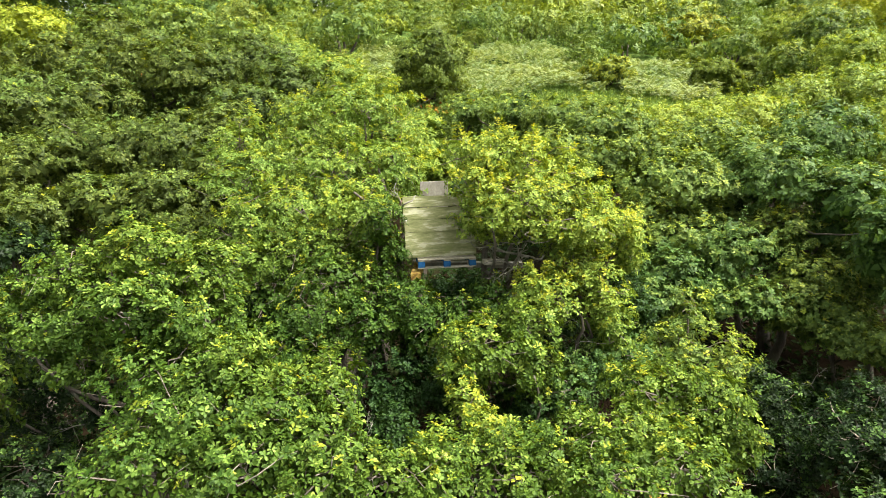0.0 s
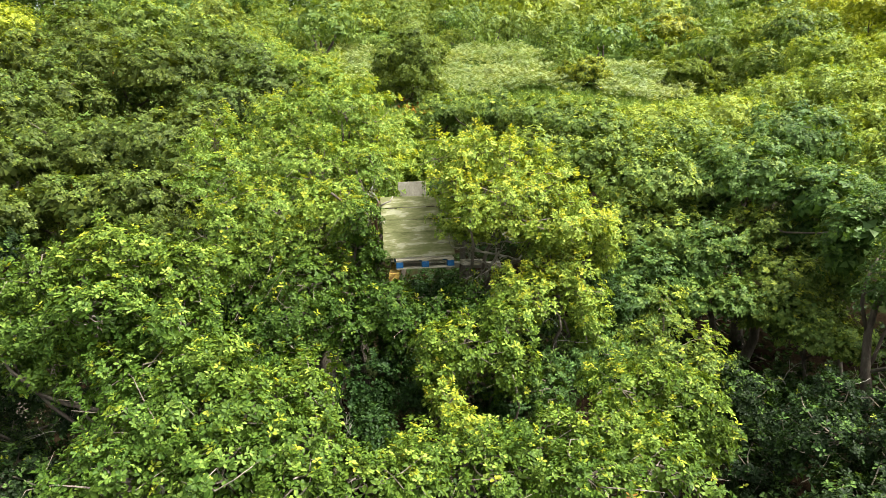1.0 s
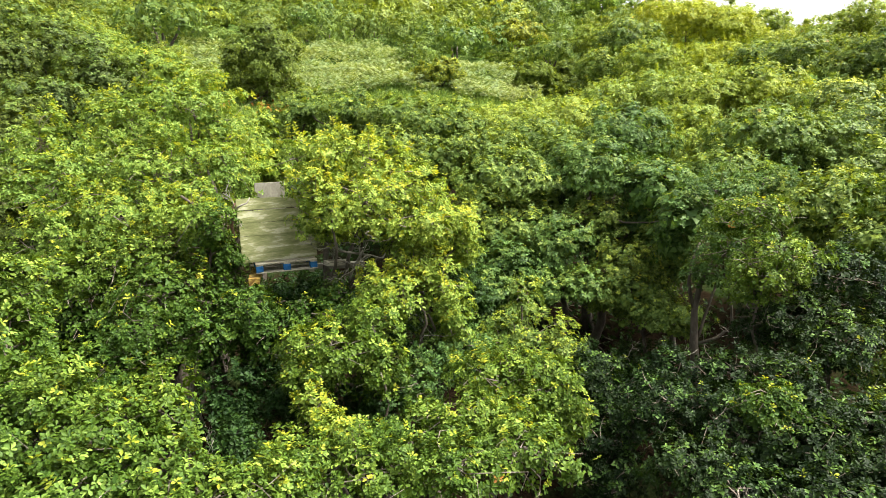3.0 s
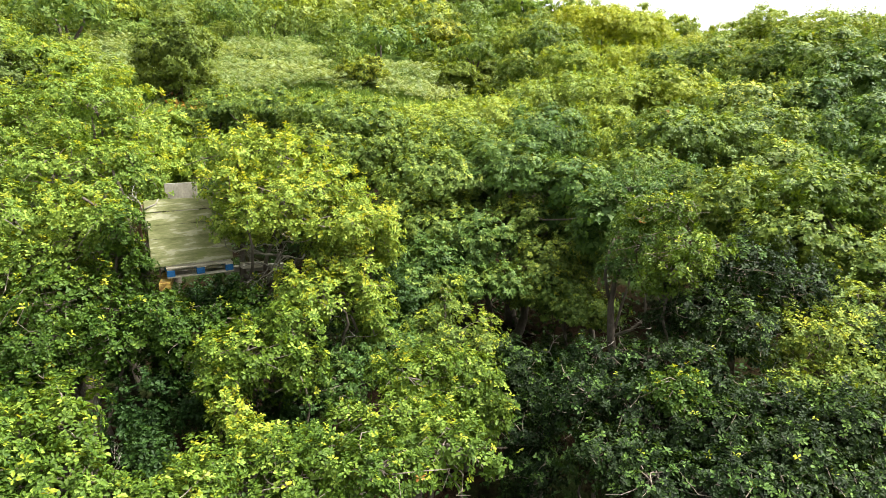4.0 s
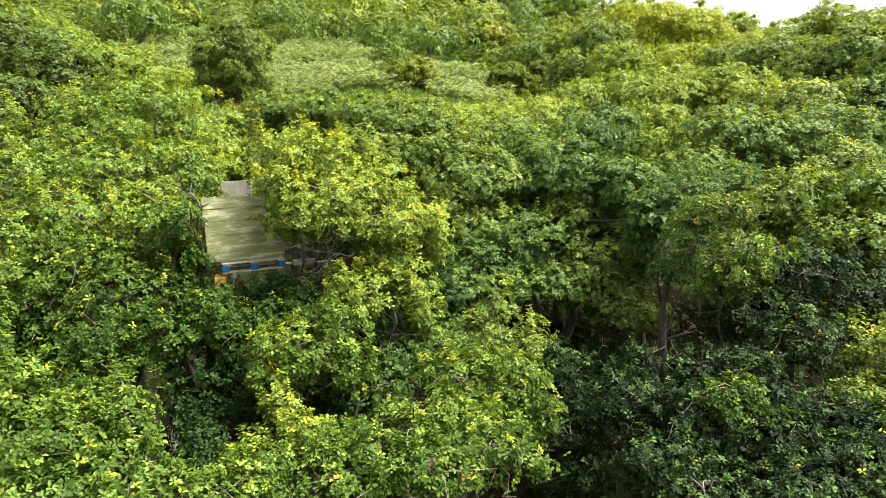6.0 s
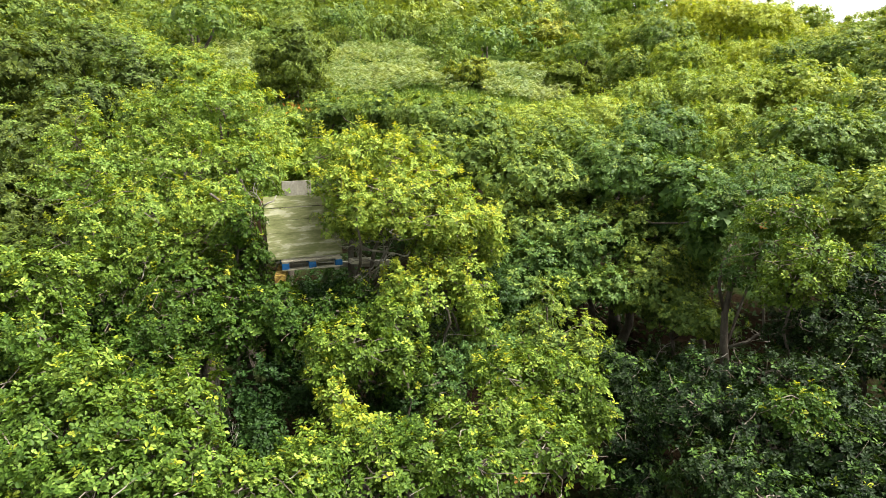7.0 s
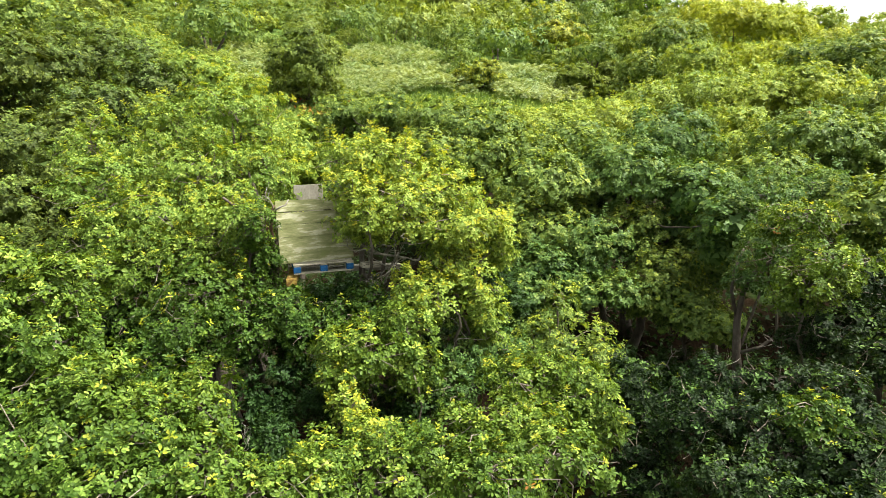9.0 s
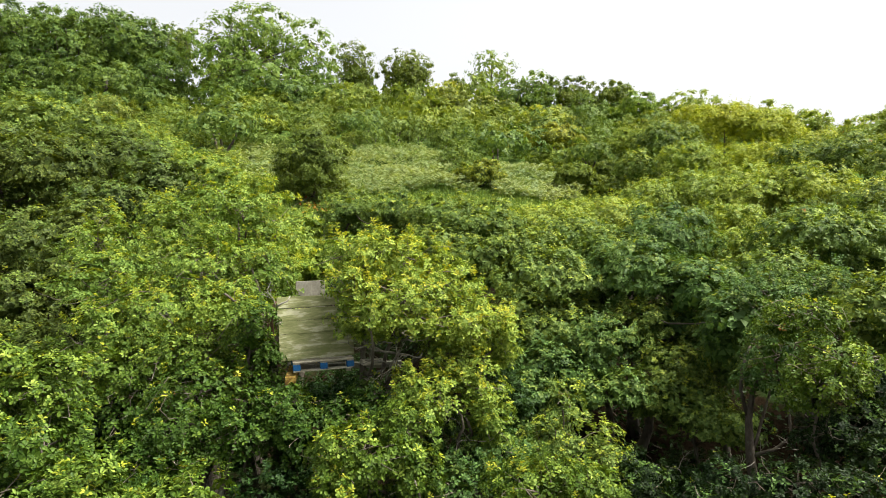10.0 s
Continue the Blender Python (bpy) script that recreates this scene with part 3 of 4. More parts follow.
oak("olive", (-8.71, 35.43, 10.76, 1.24, 0.77), (-12.79, 42.04, 13.56, 1.63, 0.91))
oak("mid", (-3.98, 14.61, 5.24, 0.79, 0.66), (-3.89, 17.36, 6.40, 0.77, 0.69))
# dark masses added to darken lit gaps behind the hide and in the clearing
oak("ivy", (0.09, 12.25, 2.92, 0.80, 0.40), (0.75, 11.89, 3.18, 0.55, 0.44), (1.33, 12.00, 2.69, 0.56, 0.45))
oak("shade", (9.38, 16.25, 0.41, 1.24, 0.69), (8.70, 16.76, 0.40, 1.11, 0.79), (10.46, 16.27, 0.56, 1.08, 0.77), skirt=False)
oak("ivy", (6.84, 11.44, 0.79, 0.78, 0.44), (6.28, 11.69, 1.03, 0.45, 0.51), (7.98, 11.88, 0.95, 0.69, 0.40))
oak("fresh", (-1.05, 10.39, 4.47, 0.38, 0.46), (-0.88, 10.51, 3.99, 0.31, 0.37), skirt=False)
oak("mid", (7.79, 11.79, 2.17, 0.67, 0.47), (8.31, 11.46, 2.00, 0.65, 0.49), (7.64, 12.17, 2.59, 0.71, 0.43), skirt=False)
# dark masses added over lit soil in the clearing and the left gap
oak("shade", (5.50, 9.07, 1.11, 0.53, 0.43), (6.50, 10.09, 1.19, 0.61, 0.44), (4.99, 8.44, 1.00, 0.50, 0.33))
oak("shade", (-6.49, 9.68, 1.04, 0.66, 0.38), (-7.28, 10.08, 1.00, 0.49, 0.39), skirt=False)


# ---- the wooden hide in the oaks ----
def part(name, bm, mat, parent, label=""):
    me = bpy.data.meshes.new(name)
    bm.to_mesh(me)
    bm.free()
    me.materials.append(mat)
    ob = new(name, me)
    ob.parent = parent
    if label:
        tagged(ob, label)
    return ob


def box(x0, x1, y0, y1, z0, z1, bevel=0.004, warp=0.0, seed=0, cuts=0):
    """A sawn timber: a bevelled box, a little warped and cut uneven."""
    bm = bmesh.new()
    bmesh.ops.create_cube(bm, size=1.0, matrix=Matrix.Translation(((x0 + x1) / 2, (y0 + y1) / 2, (z0 + z1) / 2)) @ Matrix.Diagonal((x1 - x0, y1 - y0, z1 - z0, 1)))
    if cuts:
        size = (x1 - x0, y1 - y0, z1 - z0)
        axis = size.index(max(size))
        edges = [e for e in bm.edges if abs((e.verts[0].co - e.verts[1].co)[axis]) > 0.9 * size[axis]]
        bmesh.ops.subdivide_edges(bm, edges=edges, cuts=cuts)
    if bevel:
        bmesh.ops.bevel(bm, geom=bm.edges[:], offset=bevel, segments=1, affect="EDGES")
    if warp:
        for v in bm.verts:
            v.co += warp * noise.noise_vector(v.co * 2.3 + Vector((seed * 7.1, seed, 0)))
    return bm


WEATHERED = rough_material("weathered_boards", [(0.3, (0.1, 0.112, 0.04)), (0.47, (0.165, 0.175, 0.075)), (0.54, (0.21, 0.215, 0.105)), (0.58, (0.31, 0.31, 0.2))], 5.0, (0.42, 1, 2.2), 0.5, 30.0, rough=0.8, depth=0.004, spots=(2.2, 0.58, (0.13, 0.15, 0.05)))
GREY_WOOD = rough_material("grey_boards", [(0.3, (0.15, 0.14, 0.105)), (0.7, (0.28, 0.265, 0.215))], 3.0, (1, 1, 0.6), 0.5, 30.0, depth=0.004)
PALLET_WOOD = rough_material("pallet_wood", [(0.3, (0.22, 0.2, 0.14)), (0.7, (0.42, 0.39, 0.3))], 4.0, (0.5, 1, 1), 0.5, 40.0, depth=0.004)
BLUE_PAINT = rough_material("pallet_blue_paint", [(0.3, (0.008, 0.06, 0.16)), (0.7, (0.018, 0.11, 0.27))], 9.0, (1, 1, 1), 0.3, 50.0, rough=0.6, depth=0.002, spots=(16.0, 0.62, (0.25, 0.24, 0.2)))
END_GRAIN = rough_material("lichened_timber", [(0.3, (0.1, 0.055, 0.02)), (0.45, (0.19, 0.11, 0.03)), (0.58, (0.36, 0.25, 0.05)), (0.75, (0.42, 0.36, 0.2))], 12.0, (1, 1, 1), 0.5, 60.0, depth=0.004)


def build_hide():
    origin, lean, roll = Vector((-0.62, 10.5, 3.935)), radians(13), radians(1.8)
    hide = new("wooden_hide")
    hide.location = origin
    hide.rotation_euler = (0, 0, radians(6))
    tagged(hide, "weathered wooden hide of algae-stained boards on a pallet in the oaks", "tree hide")
    turn = Matrix.Rotation(-lean, 4, "X") @ Matrix.Rotation(-roll, 4, "Y")
    z = 0.0
    for i, (tall, wide, shift) in enumerate([(0.222, 1.228, 0.0), (0.214, 1.22, 0.004), (0.214, 1.222, 0.0), (0.2, 1.225, -0.004), (0.19, 1.21, -0.006)]):
        gap = 0.018 if i == 4 else 0.002
        bm = box(shift, shift + wide, 0, 0.02, z + gap, z + gap + tall, 0.003, 0.006, i + 1, 5)
        board = part("board", bm, WEATHERED, hide, "grey-green weathered board with pale worn patches" if i == 4 else "")
        board.matrix_local = turn @ pose(0, 0.006 * (i % 2) + (0.012 if i == 4 else 0), 0, 0, 0.3 * (i % 3 - 1), 0)
        z += gap + tall
    for x in (0.12, 1.08):
        p = part("post", box(x, x + 0.055, 0.03, 0.075, -0.06, 1.02, 0.004, 0.004, 3), GREY_WOOD, hide)
        p.matrix_local = turn
    for x in (0.2, 1.12):
        part("rear_post", box(x, x + 0.06, 1.1, 1.16, -0.04, 0.92, 0.004, 0.004, 5), GREY_WOOD, hide)
    for x in (0.14, 1.12):
        part("side_rail", box(x, x + 0.03, 0.3, 1.12, 0.78, 0.86, 0.004, 0.006, 6), GREY_WOOD, hide)
    back = box(0.33, 0.86, 1.165, 1.185, 0.74, 1.235, 0.004, 0.008, 8, 3)
    for v in back.verts:  # its top is cut askew
        if v.co.z > 1.0:
            v.co.z += 0.03 * (v.co.x - 0.6)
    part("back_board", back, GREY_WOOD, hide, "plain grey back board")


def build_pallet():
    pallet = new("pallet")
    pallet.matrix_world = pose(-0.405, 10.36, 3.775, 0, -1.4, 6)
    tagged(pallet, "worn shipping pallet with blue-painted blocks that floors the hide", "pallet")
    for i in range(3):
        y, x = (0.0, 0.53, 1.075)[i], (0.0, 0.44, 0.88)[i]
        part("bottom_board", box(0, 1.0, y + 0.002, y + 0.122, 0, 0.02, 0.003, 0.004, i), PALLET_WOOD, pallet)
        part("stringer_board", box(x + 0.004, x + 0.116, 0.004, 1.196, 0.122, 0.14, 0.003, 0.003, i + 4), PALLET_WOOD, pallet)
        for k in range(3):
            bx = (0.0, 0.44, 0.88)[k]
            part("block", box(bx, bx + 0.12, y, y + 0.125, 0.021, 0.121, 0.005), BLUE_PAINT, pallet)
    for k in range(7):
        y = k * 0.182
        part("deck_board", box(0, 1.0, y, y + 0.105, 0.141, 0.16, 0.003, 0.003, k + 9, 2), PALLET_WOOD, pallet)


def timber(name, label, a, b, wide, tall, mat, seed):
    a, b = Vector(a), Vector(b)
    length = (b - a).length
    ob = new(name)
    ob.matrix_world = Matrix.Translation(a) @ (b - a).to_track_quat("X", "Z").to_matrix().to_4x4()
    tagged(ob, label, "timber")
    part("beam", box(0, length, -wide / 2, wide / 2, -tall / 2, tall / 2, 0.006, 0.008, seed, 4), mat, ob)
    return ob


def bare_branch(name, label, foot, tip, thick, forks, seed, mat, spread=0.5):
    """A leafless branch that forks again and again."""
    rng = np.random.default_rng(seed)
    tubes = []

    def grow(a, b, w, level):
        line = bent(rng, a, b, 6, 0.09)
        tubes.append(tube(line, np.linspace(w, w * 0.45, 6), 6 if level == forks else 4))
        if level:
            for k in range(rng.integers(2, 4)):
                start = line[rng.integers(2, 6)]
                way = unit(b - a) + rng.normal(0, spread, 3)
                grow(start, start + unit(way) * np.linalg.norm(b - a) * rng.uniform(0.4, 0.7), w * 0.5, level - 1)

    foot = np.array(foot, float)
    grow(np.zeros(3), np.array(tip, float) - foot, thick, forks)
    ob = mesh_object(name, *tubes[0], mat, smooth=True)
    ob.location = foot
    for side_twig in tubes[1:]:
        mesh_object("twig", *side_twig, mat, ob, smooth=True)
    tagged(ob, label, "branch")
    return ob


build_hide()
build_pallet()
timber("support_beam", "squared timber with orange-lichened end under the pallet", (-0.45, 10.3, 3.66), (-0.4, 11.75, 3.68), 0.17, 0.12, END_GRAIN, 1)
timber("support_beam", "squared timber under the pallet beside the trunk", (0.5, 10.8, 3.71), (0.5, 11.7, 3.72), 0.09, 0.08, PALLET_WOOD, 2)
timber("cross_plank", "pale sawn plank wedged between limbs beside the pallet", (0.72, 10.55, 3.86), (1.12, 10.66, 3.84), 0.16, 0.085, PALLET_WOOD, 3)
timber("cross_beam", "long rough timber that carries the platform between two oaks", (-0.55, 11.3, 3.66), (1.5, 11.35, 3.65), 0.11, 0.1, GREY_WOOD, 4)


def host_oak():
    """The oak whose forks hold the platform: trunk, forks and the sawn-off limb beside the hide."""
    rng = np.random.default_rng(7)
    foot = np.array([-0.66, 10.75, ground_z(-0.66, 10.75) - 0.1])
    tree = new("oak_tree")
    tree.location = foot
    tagged(tree, "thick oak trunk with a lopped limb carrying the wooden hide", "tree", group="trees of the wood")
    up = [np.array(p) - foot for p in ((-0.66, 10.75, foot[2]), (-0.66, 10.62, 1.4), (-0.63, 10.6, 2.4), (-0.7, 10.75, 3.3), (-0.8, 10.8, 4.0))]
    mesh_object("trunk", *tube(up, (0.2, 0.15, 0.125, 0.11, 0.09), 10), BARK, tree, smooth=True)
    stub = [np.array(p) - foot for p in ((-0.8, 10.8, 3.9), (-0.78, 10.72, 4.2), (-0.74, 10.6, 4.42), (-0.76, 10.56, 4.6), (-0.7, 10.55, 4.72), (-0.72, 10.55, 4.85), (-0.68, 10.55, 4.93))]
    mesh_object("lopped_limb", *tube(stub, (0.045, 0.036, 0.026, 0.03, 0.02, 0.024, 0.016), 8), REDWOOD, tree, smooth=True)
    fork = [np.array(p) - foot for p in ((-0.675, 10.55, 4.84), (-0.58, 10.5, 4.9), (-0.5, 10.5, 4.93), (-0.45, 10.5, 5.02))]
    mesh_object("lopped_limb", *tube(fork, (0.017, 0.015, 0.012, 0.007), 7), DEADWOOD, tree, smooth=True)
    for k, tip in enumerate(((-1.6, 11.3, 5.0), (-1.2, 11.8, 5.4), (-1.9, 11.0, 4.4))):
        mesh_object("limb", *tube(bent(rng, up[-1], np.array(tip) - foot, 7, 0.07), np.linspace(0.07, 0.02, 7), 7), BARK, tree, smooth=True)


REDWOOD = rough_material("stripped_bark", [(0.3, (0.045, 0.028, 0.018)), (0.7, (0.15, 0.09, 0.055))], 7.0, (1, 1, 0.4), 0.8, 40.0, depth=0.01)
host_oak()
for k, (tip, seed) in enumerate((((-0.85, 10.45, 5.1), 3), ((-0.78, 10.4, 4.75), 4), ((-0.6, 10.42, 4.6), 5))):
    bare_branch("bare_twig", "thin pale twig on the lopped limb beside the hide", (-0.69, 10.52, 4.85 - 0.15 * k), tip, 0.011, 2, seed, DEADWOOD, 0.6)
for foot, tip, thick, seed in (
    ((1.0, 10.95, 3.3), (0.9, 10.85, 4.0), 0.03, 21),
    ((0.8, 10.6, 3.9), (1.15, 10.55, 3.75), 0.014, 23),
    ((0.6, 10.6, 4.3), (1.1, 10.4, 4.05), 0.03, 25),
    ((1.45, 10.3, 4.0), (0.85, 10.2, 4.12), 0.026, 26),
    ((1.3, 10.35, 3.7), (0.75, 10.15, 3.98), 0.018, 27),
    ((1.6, 10.25, 4.25), (1.05, 10.05, 4.3), 0.016, 28),
    ((1.1, 10.3, 3.6), (1.3, 10.05, 4.15), 0.024, 29),
    ((1.0, 10.3, 3.75), (0.7, 10.1, 3.7), 0.014, 30),
    ((1.4, 10.2, 3.85), (0.95, 10.0, 3.75), 0.014, 31),
    ((1.7, 10.2, 4.05), (1.25, 9.95, 4.0), 0.018, 32),
):
    bare_branch("bare_branch", "gnarled lichened oak branch in the shade beside the platform", foot, tip, thick, 2, seed, LICHENED, 0.55)


SEED = [40]


def dead_twig(foot, tip, thick):
    SEED[0] += 1
    bare_branch("dead_twig", "pale leafless dead twig among the oak leaves", foot, tip, thick, 2, SEED[0], DEADWOOD, 0.45)


dead_twig((-1.12, 7.34, 1.65), (-1.08, 7.32, 2.06), 0.005)
dead_twig((-2.10, 7.12, 1.55), (-2.05, 7.09, 1.92), 0.005)
dead_twig((7.92, 10.73, 1.16), (8.19, 10.68, 1.69), 0.012)
dead_twig((7.26, 11.45, 1.13), (6.84, 11.46, 1.34), 0.011)
dead_twig((7.18, 11.48, 1.19), (7.29, 11.41, 1.48), 0.012)
dead_twig((8.76, 6.55, 1.22), (9.04, 6.32, 1.22), 0.007)
dead_twig((8.40, 9.52, 2.24), (8.03, 9.59, 2.44), 0.007)
dead_twig((7.52, 9.60, 2.03), (7.19, 9.58, 1.80), 0.008)
dead_twig((10.02, 6.69, 2.24), (9.56, 6.71, 2.00), 0.007)
dead_twig((-5.29, 8.60, 1.80), (-5.64, 8.48, 1.74), 0.007)
dead_twig((2.80, 9.58, 2.78), (2.14, 9.47, 2.74), 0.007)
dead_twig((-1.06, 7.59, 1.91), (-0.90, 7.57, 2.32), 0.005)
dead_twig((8.34, 6.96, 1.90), (8.53, 6.85, 2.30), 0.007)
dead_twig((-3.07, 10.58, 3.80), (-3.43, 10.49, 3.87), 0.010)

# ---- the hillside ----
def bush_mesh(rng, size, clumps, per_clump, leaf, low=-0.3, flat=0.8):
    """Leaves of one rounded bush about the origin, as arrays."""
    ways = shell(rng, clumps, low)
    size = np.array(size)
    small = 0.21 * size.min()
    centres = ways * (size - 0.6 * small) * rng.uniform(0.86, 1.05, (clumps, 1))
    at = np.repeat(np.arange(clumps), per_clump)
    n = len(at)
    d = unit(shell(rng, n, -0.3) + 0.4 * ways[at])
    rads = small * rng.uniform(0.7, 1.4, clumps)
    old = rng.random(n) < 0.35
    reach = rads[at] * np.where(old, rng.uniform(0.0, 0.7, n), rng.uniform(0.75, 1.12, n))
    tips = centres[at] + d * reach[:, None] * (1, 1, flat)
    outer = rosettes(rng, tips, d + 0.4 * ways[at] + (0, 0, 0.2) + rng.normal(0, 0.2, (n, 3)), 5, leaf, np.zeros(n, int), np.where(old, 1.8, 1.0), 0.6)
    k = n // 3
    hd = shell(rng, k, low)
    heart = rosettes(rng, hd * (size - small) * rng.uniform(0.55, 0.84, (k, 1)), hd + rng.normal(0, 0.2, (k, 3)), 5, leaf, np.zeros(k, int), np.full(k, 2.1), 0.3)
    return [np.concatenate(a) for a in zip(outer, heart)]


def bush(name, label, kind, seed, size, clumps, per_clump, leaf, category="shrub", group="", low=-0.3, lift=0.9, within=""):
    """A bush with its stems, its foot at the origin."""
    rng = np.random.default_rng(seed)
    ob = new(name)
    tagged(ob, label, category, group)
    base, way, normal, length, slot = bush_mesh(rng, size, clumps, per_clump, leaf, low)
    up = np.array([0, 0, size[2] * lift])
    if within:  # the young outer leaves differ from the old ones
        slot = (rng.random(len(slot)) < 0.45).astype(int)
    leaf_mesh("crown", base + up, way, normal, length, np.full(len(base), 0.46), slot, [LEAF[kind], LEAF[within or kind]], ob, "single")
    for k in range(3):
        tip = (rng.uniform(-0.4, 0.4) * size[0], rng.uniform(-0.4, 0.4) * size[1], size[2] * lift)
        mesh_object("stem", *tube(bent(rng, (rng.uniform(-0.1, 0.1), rng.uniform(-0.1, 0.1), -0.2), tip, 6, 0.06), np.linspace(0.05, 0.02, 6) * (0.6 + size[2] * 0.5), 6), BARK, ob, smooth=True)
    return ob


def placed(ob, x, y, sink=0.0):
    ob.location = (x, y, ground_z(x, y) - sink)
    return ob


placed(bush("hawthorn_tree", "dark rounded hawthorn standing alone at the edge of the bracken", "thorn", 11, (2.45, 2.4, 2.6), 120, 26, 0.11, "tree", lift=0.78, low=-0.75), -0.5, 39.0)
placed(bush("golden_bush", "small bush with yellow-tipped leaves beside the bracken", "amber", 12, (1.8, 1.6, 1.15), 50, 40, 0.1, low=-0.6, lift=0.75, within="thorn"), 10.8, 41.7)
placed(bush("golden_bush", "broad yellow-brown bush among the green scrub", "amber", 15, (3.0, 2.6, 1.7), 60, 40, 0.13, low=-0.6, lift=0.8, within="thorn"), 22.2, 57.1)
placed(bush("golden_bush", "low yellow-green bush on the open hillside", "gold", 16, (2.5, 2.0, 1.0), 50, 40, 0.13, low=-0.6, lift=0.8, within="scrub"), -5.5, 64.5)
placed(bush("sallow_bush", "tall olive sallow near the crest of the hill", "olive", 17, (3.3, 2.6, 2.4), 60, 40, 0.15, low=-0.6, lift=0.9), 17.0, 81.0)
placed(bush("willow_bush", "rounded soft green bush in the bracken", "scrub", 13, (1.5, 1.5, 1.1), 50, 60, 0.13), 17.6, 41.5)
placed(bush("dark_bush", "dark green bush at the edge of the wood", "thorn", 14, (1.3, 1.3, 1.3), 50, 60, 0.13), 20.6, 42.0)

SCRUB = [
    ("scrub", "rounded green scrub bush on the open hillside", (1.6, 1.6, 1.15)),
    ("scrub", "broad yellow-green scrub bush on the open hillside", (2.2, 1.9, 1.1)),
    ("olive", "greyish olive sallow bush on the open hillside", (1.5, 1.5, 1.4)),
    ("mid", "leafy green thorn bush on the open hillside", (1.7, 1.7, 1.5)),
    ("deep", "dark bramble mound on the open hillside", (1.9, 1.7, 0.9)),
]
PROTO = [[bush("scrub_bush", label, kind, 60 + 7 * i + f, size, *((44, 9, 0.09) if f == 0 else (28, 6, 0.14)), group="scrub of the hillside", low=-0.55, lift=0.55) for i, (kind, label, size) in enumerate(SCRUB)] for f in range(2)]


def in_bracken(x, y):
    """The bracken clearing on the hillside."""
    e = noise.noise((x * 0.12, y * 0.12, 5.0)) * 3.0
    return (-6.5 + 0.4 * e < x < 10.5 + 0.5 * e and 40 + e < y < 55 + e) or (11.5 + 0.3 * e < x < 17.5 + 0.3 * e and 40 + e < y < 50 + e)


def scatter_scrub():
    rng = np.random.default_rng(31)
    used, taken, rest, size_at = set(), [], [], {}
    tries = 0
    while len(taken) < 450 and tries < 12000:
        tries += 1
        y = 41 + 81 * rng.random() ** 1.05
        x = rng.uniform(-0.62 * y, 0.72 * y)
        ridge = min(max(118.0 - 1.1 * x, 78.0), 118.0)
        if y > ridge + 2 or (in_bracken(x, y) or in_bracken(x, y - 2.5)) or math.hypot(x + 0.5, y - 39) < 5:
            continue
        if (x < -9 and y > 73) or (y < 75 and x > 30) or (y < 56 and (x > 26 or x < -9)) or math.hypot(x - 11.6, y - 41.5) < 3 or math.hypot(x - 22.2, y - 57.1) < 4.5 or math.hypot(x + 5.5, y - 64.5) < 4 or math.hypot(x - 17, y - 81) < 5:
            continue
        s = 0.6 + 1.3 * rng.random() ** 1.6
        if any((x - a) ** 2 + (y - b) ** 2 < (1.15 * (s + size_at[(a, b)])) ** 2 for a, b in taken):
            continue
        taken.append((x, y))
        size_at[(x, y)] = s
    for i, (x, y) in enumerate(sorted(taken, key=lambda p: p[1])):
        f = 0 if y < 70 else 1
        k = int(np.clip(rng.normal((2.6 if y < 62 else 1.5) + 1.6 * noise.noise((x * 0.06, y * 0.06, 9.0)), 1.3), 0, 4))
        s = size_at[(x, y)]
        m = Matrix.Translation((x, y, ground_z(x, y) - 0.2)) @ Matrix.Rotation(rng.uniform(0, 6.28), 4, "Z") @ Matrix.Diagonal((s * rng.uniform(0.9, 1.35), s, s * rng.uniform(0.8, 1.2), 1))
        if i >= 295:
            rest.append((x, y, s, k))
            continue
        ob = PROTO[f][k]
        if (f, k) in used:
            copy_thing(ob, m)
        else:
            used.add((f, k))
            ob.matrix_basis = m
    for f in range(2):
        for k in range(5):
            if (f, k) not in used:
                placed(PROTO[f][k], -4 + 4 * k, 66 + 25 * f)
    # the farthest scrub, along the crest
    parts = []
    for x, y, s, k in rest:
        arrays = bush_mesh(rng, np.array(SCRUB[k][2]) * s, 24, 7, 0.22, -0.5)
        arrays[0] = arrays[0] + (x, y, ground_z(x, y) + 0.4 * s)
        arrays[4] = arrays[4] + k
        parts.append(arrays)
    base, way, normal, length, slot = (np.concatenate(a) for a in zip(*parts))
    far = leaf_mesh("far_scrub", base, way, normal, length, np.full(len(base), 0.48), slot, [LEAF[k] for k, *_ in SCRUB], None, "single")
    tagged(far, "distant green scrub along the crest of the hill", "scrub", kind="stuff")


scatter_scrub()

FAR_KINDS = {
    "wood": ("deep", "tall dense broadleaf tree of the dark wood on the skyline", 0.5),
    "dark": ("thorn", "dark round tree standing against the bright sky", 0.5),
    "ash": ("ash", "large pale green ash with drooping sprays on the hillside", 0.5),
    "ashy": ("ash", "pale green ash on the crest of the hill", 0.5),
    "airy": ("ash", "thin-leaved ash through which the sky shows", 0.42),
    "crest": ("pale", "rounded light green tree along the crest of the wood", 0.45),
    "gold": ("gold", "bush with yellow-brown leaves on the hillside", 0.4),
}


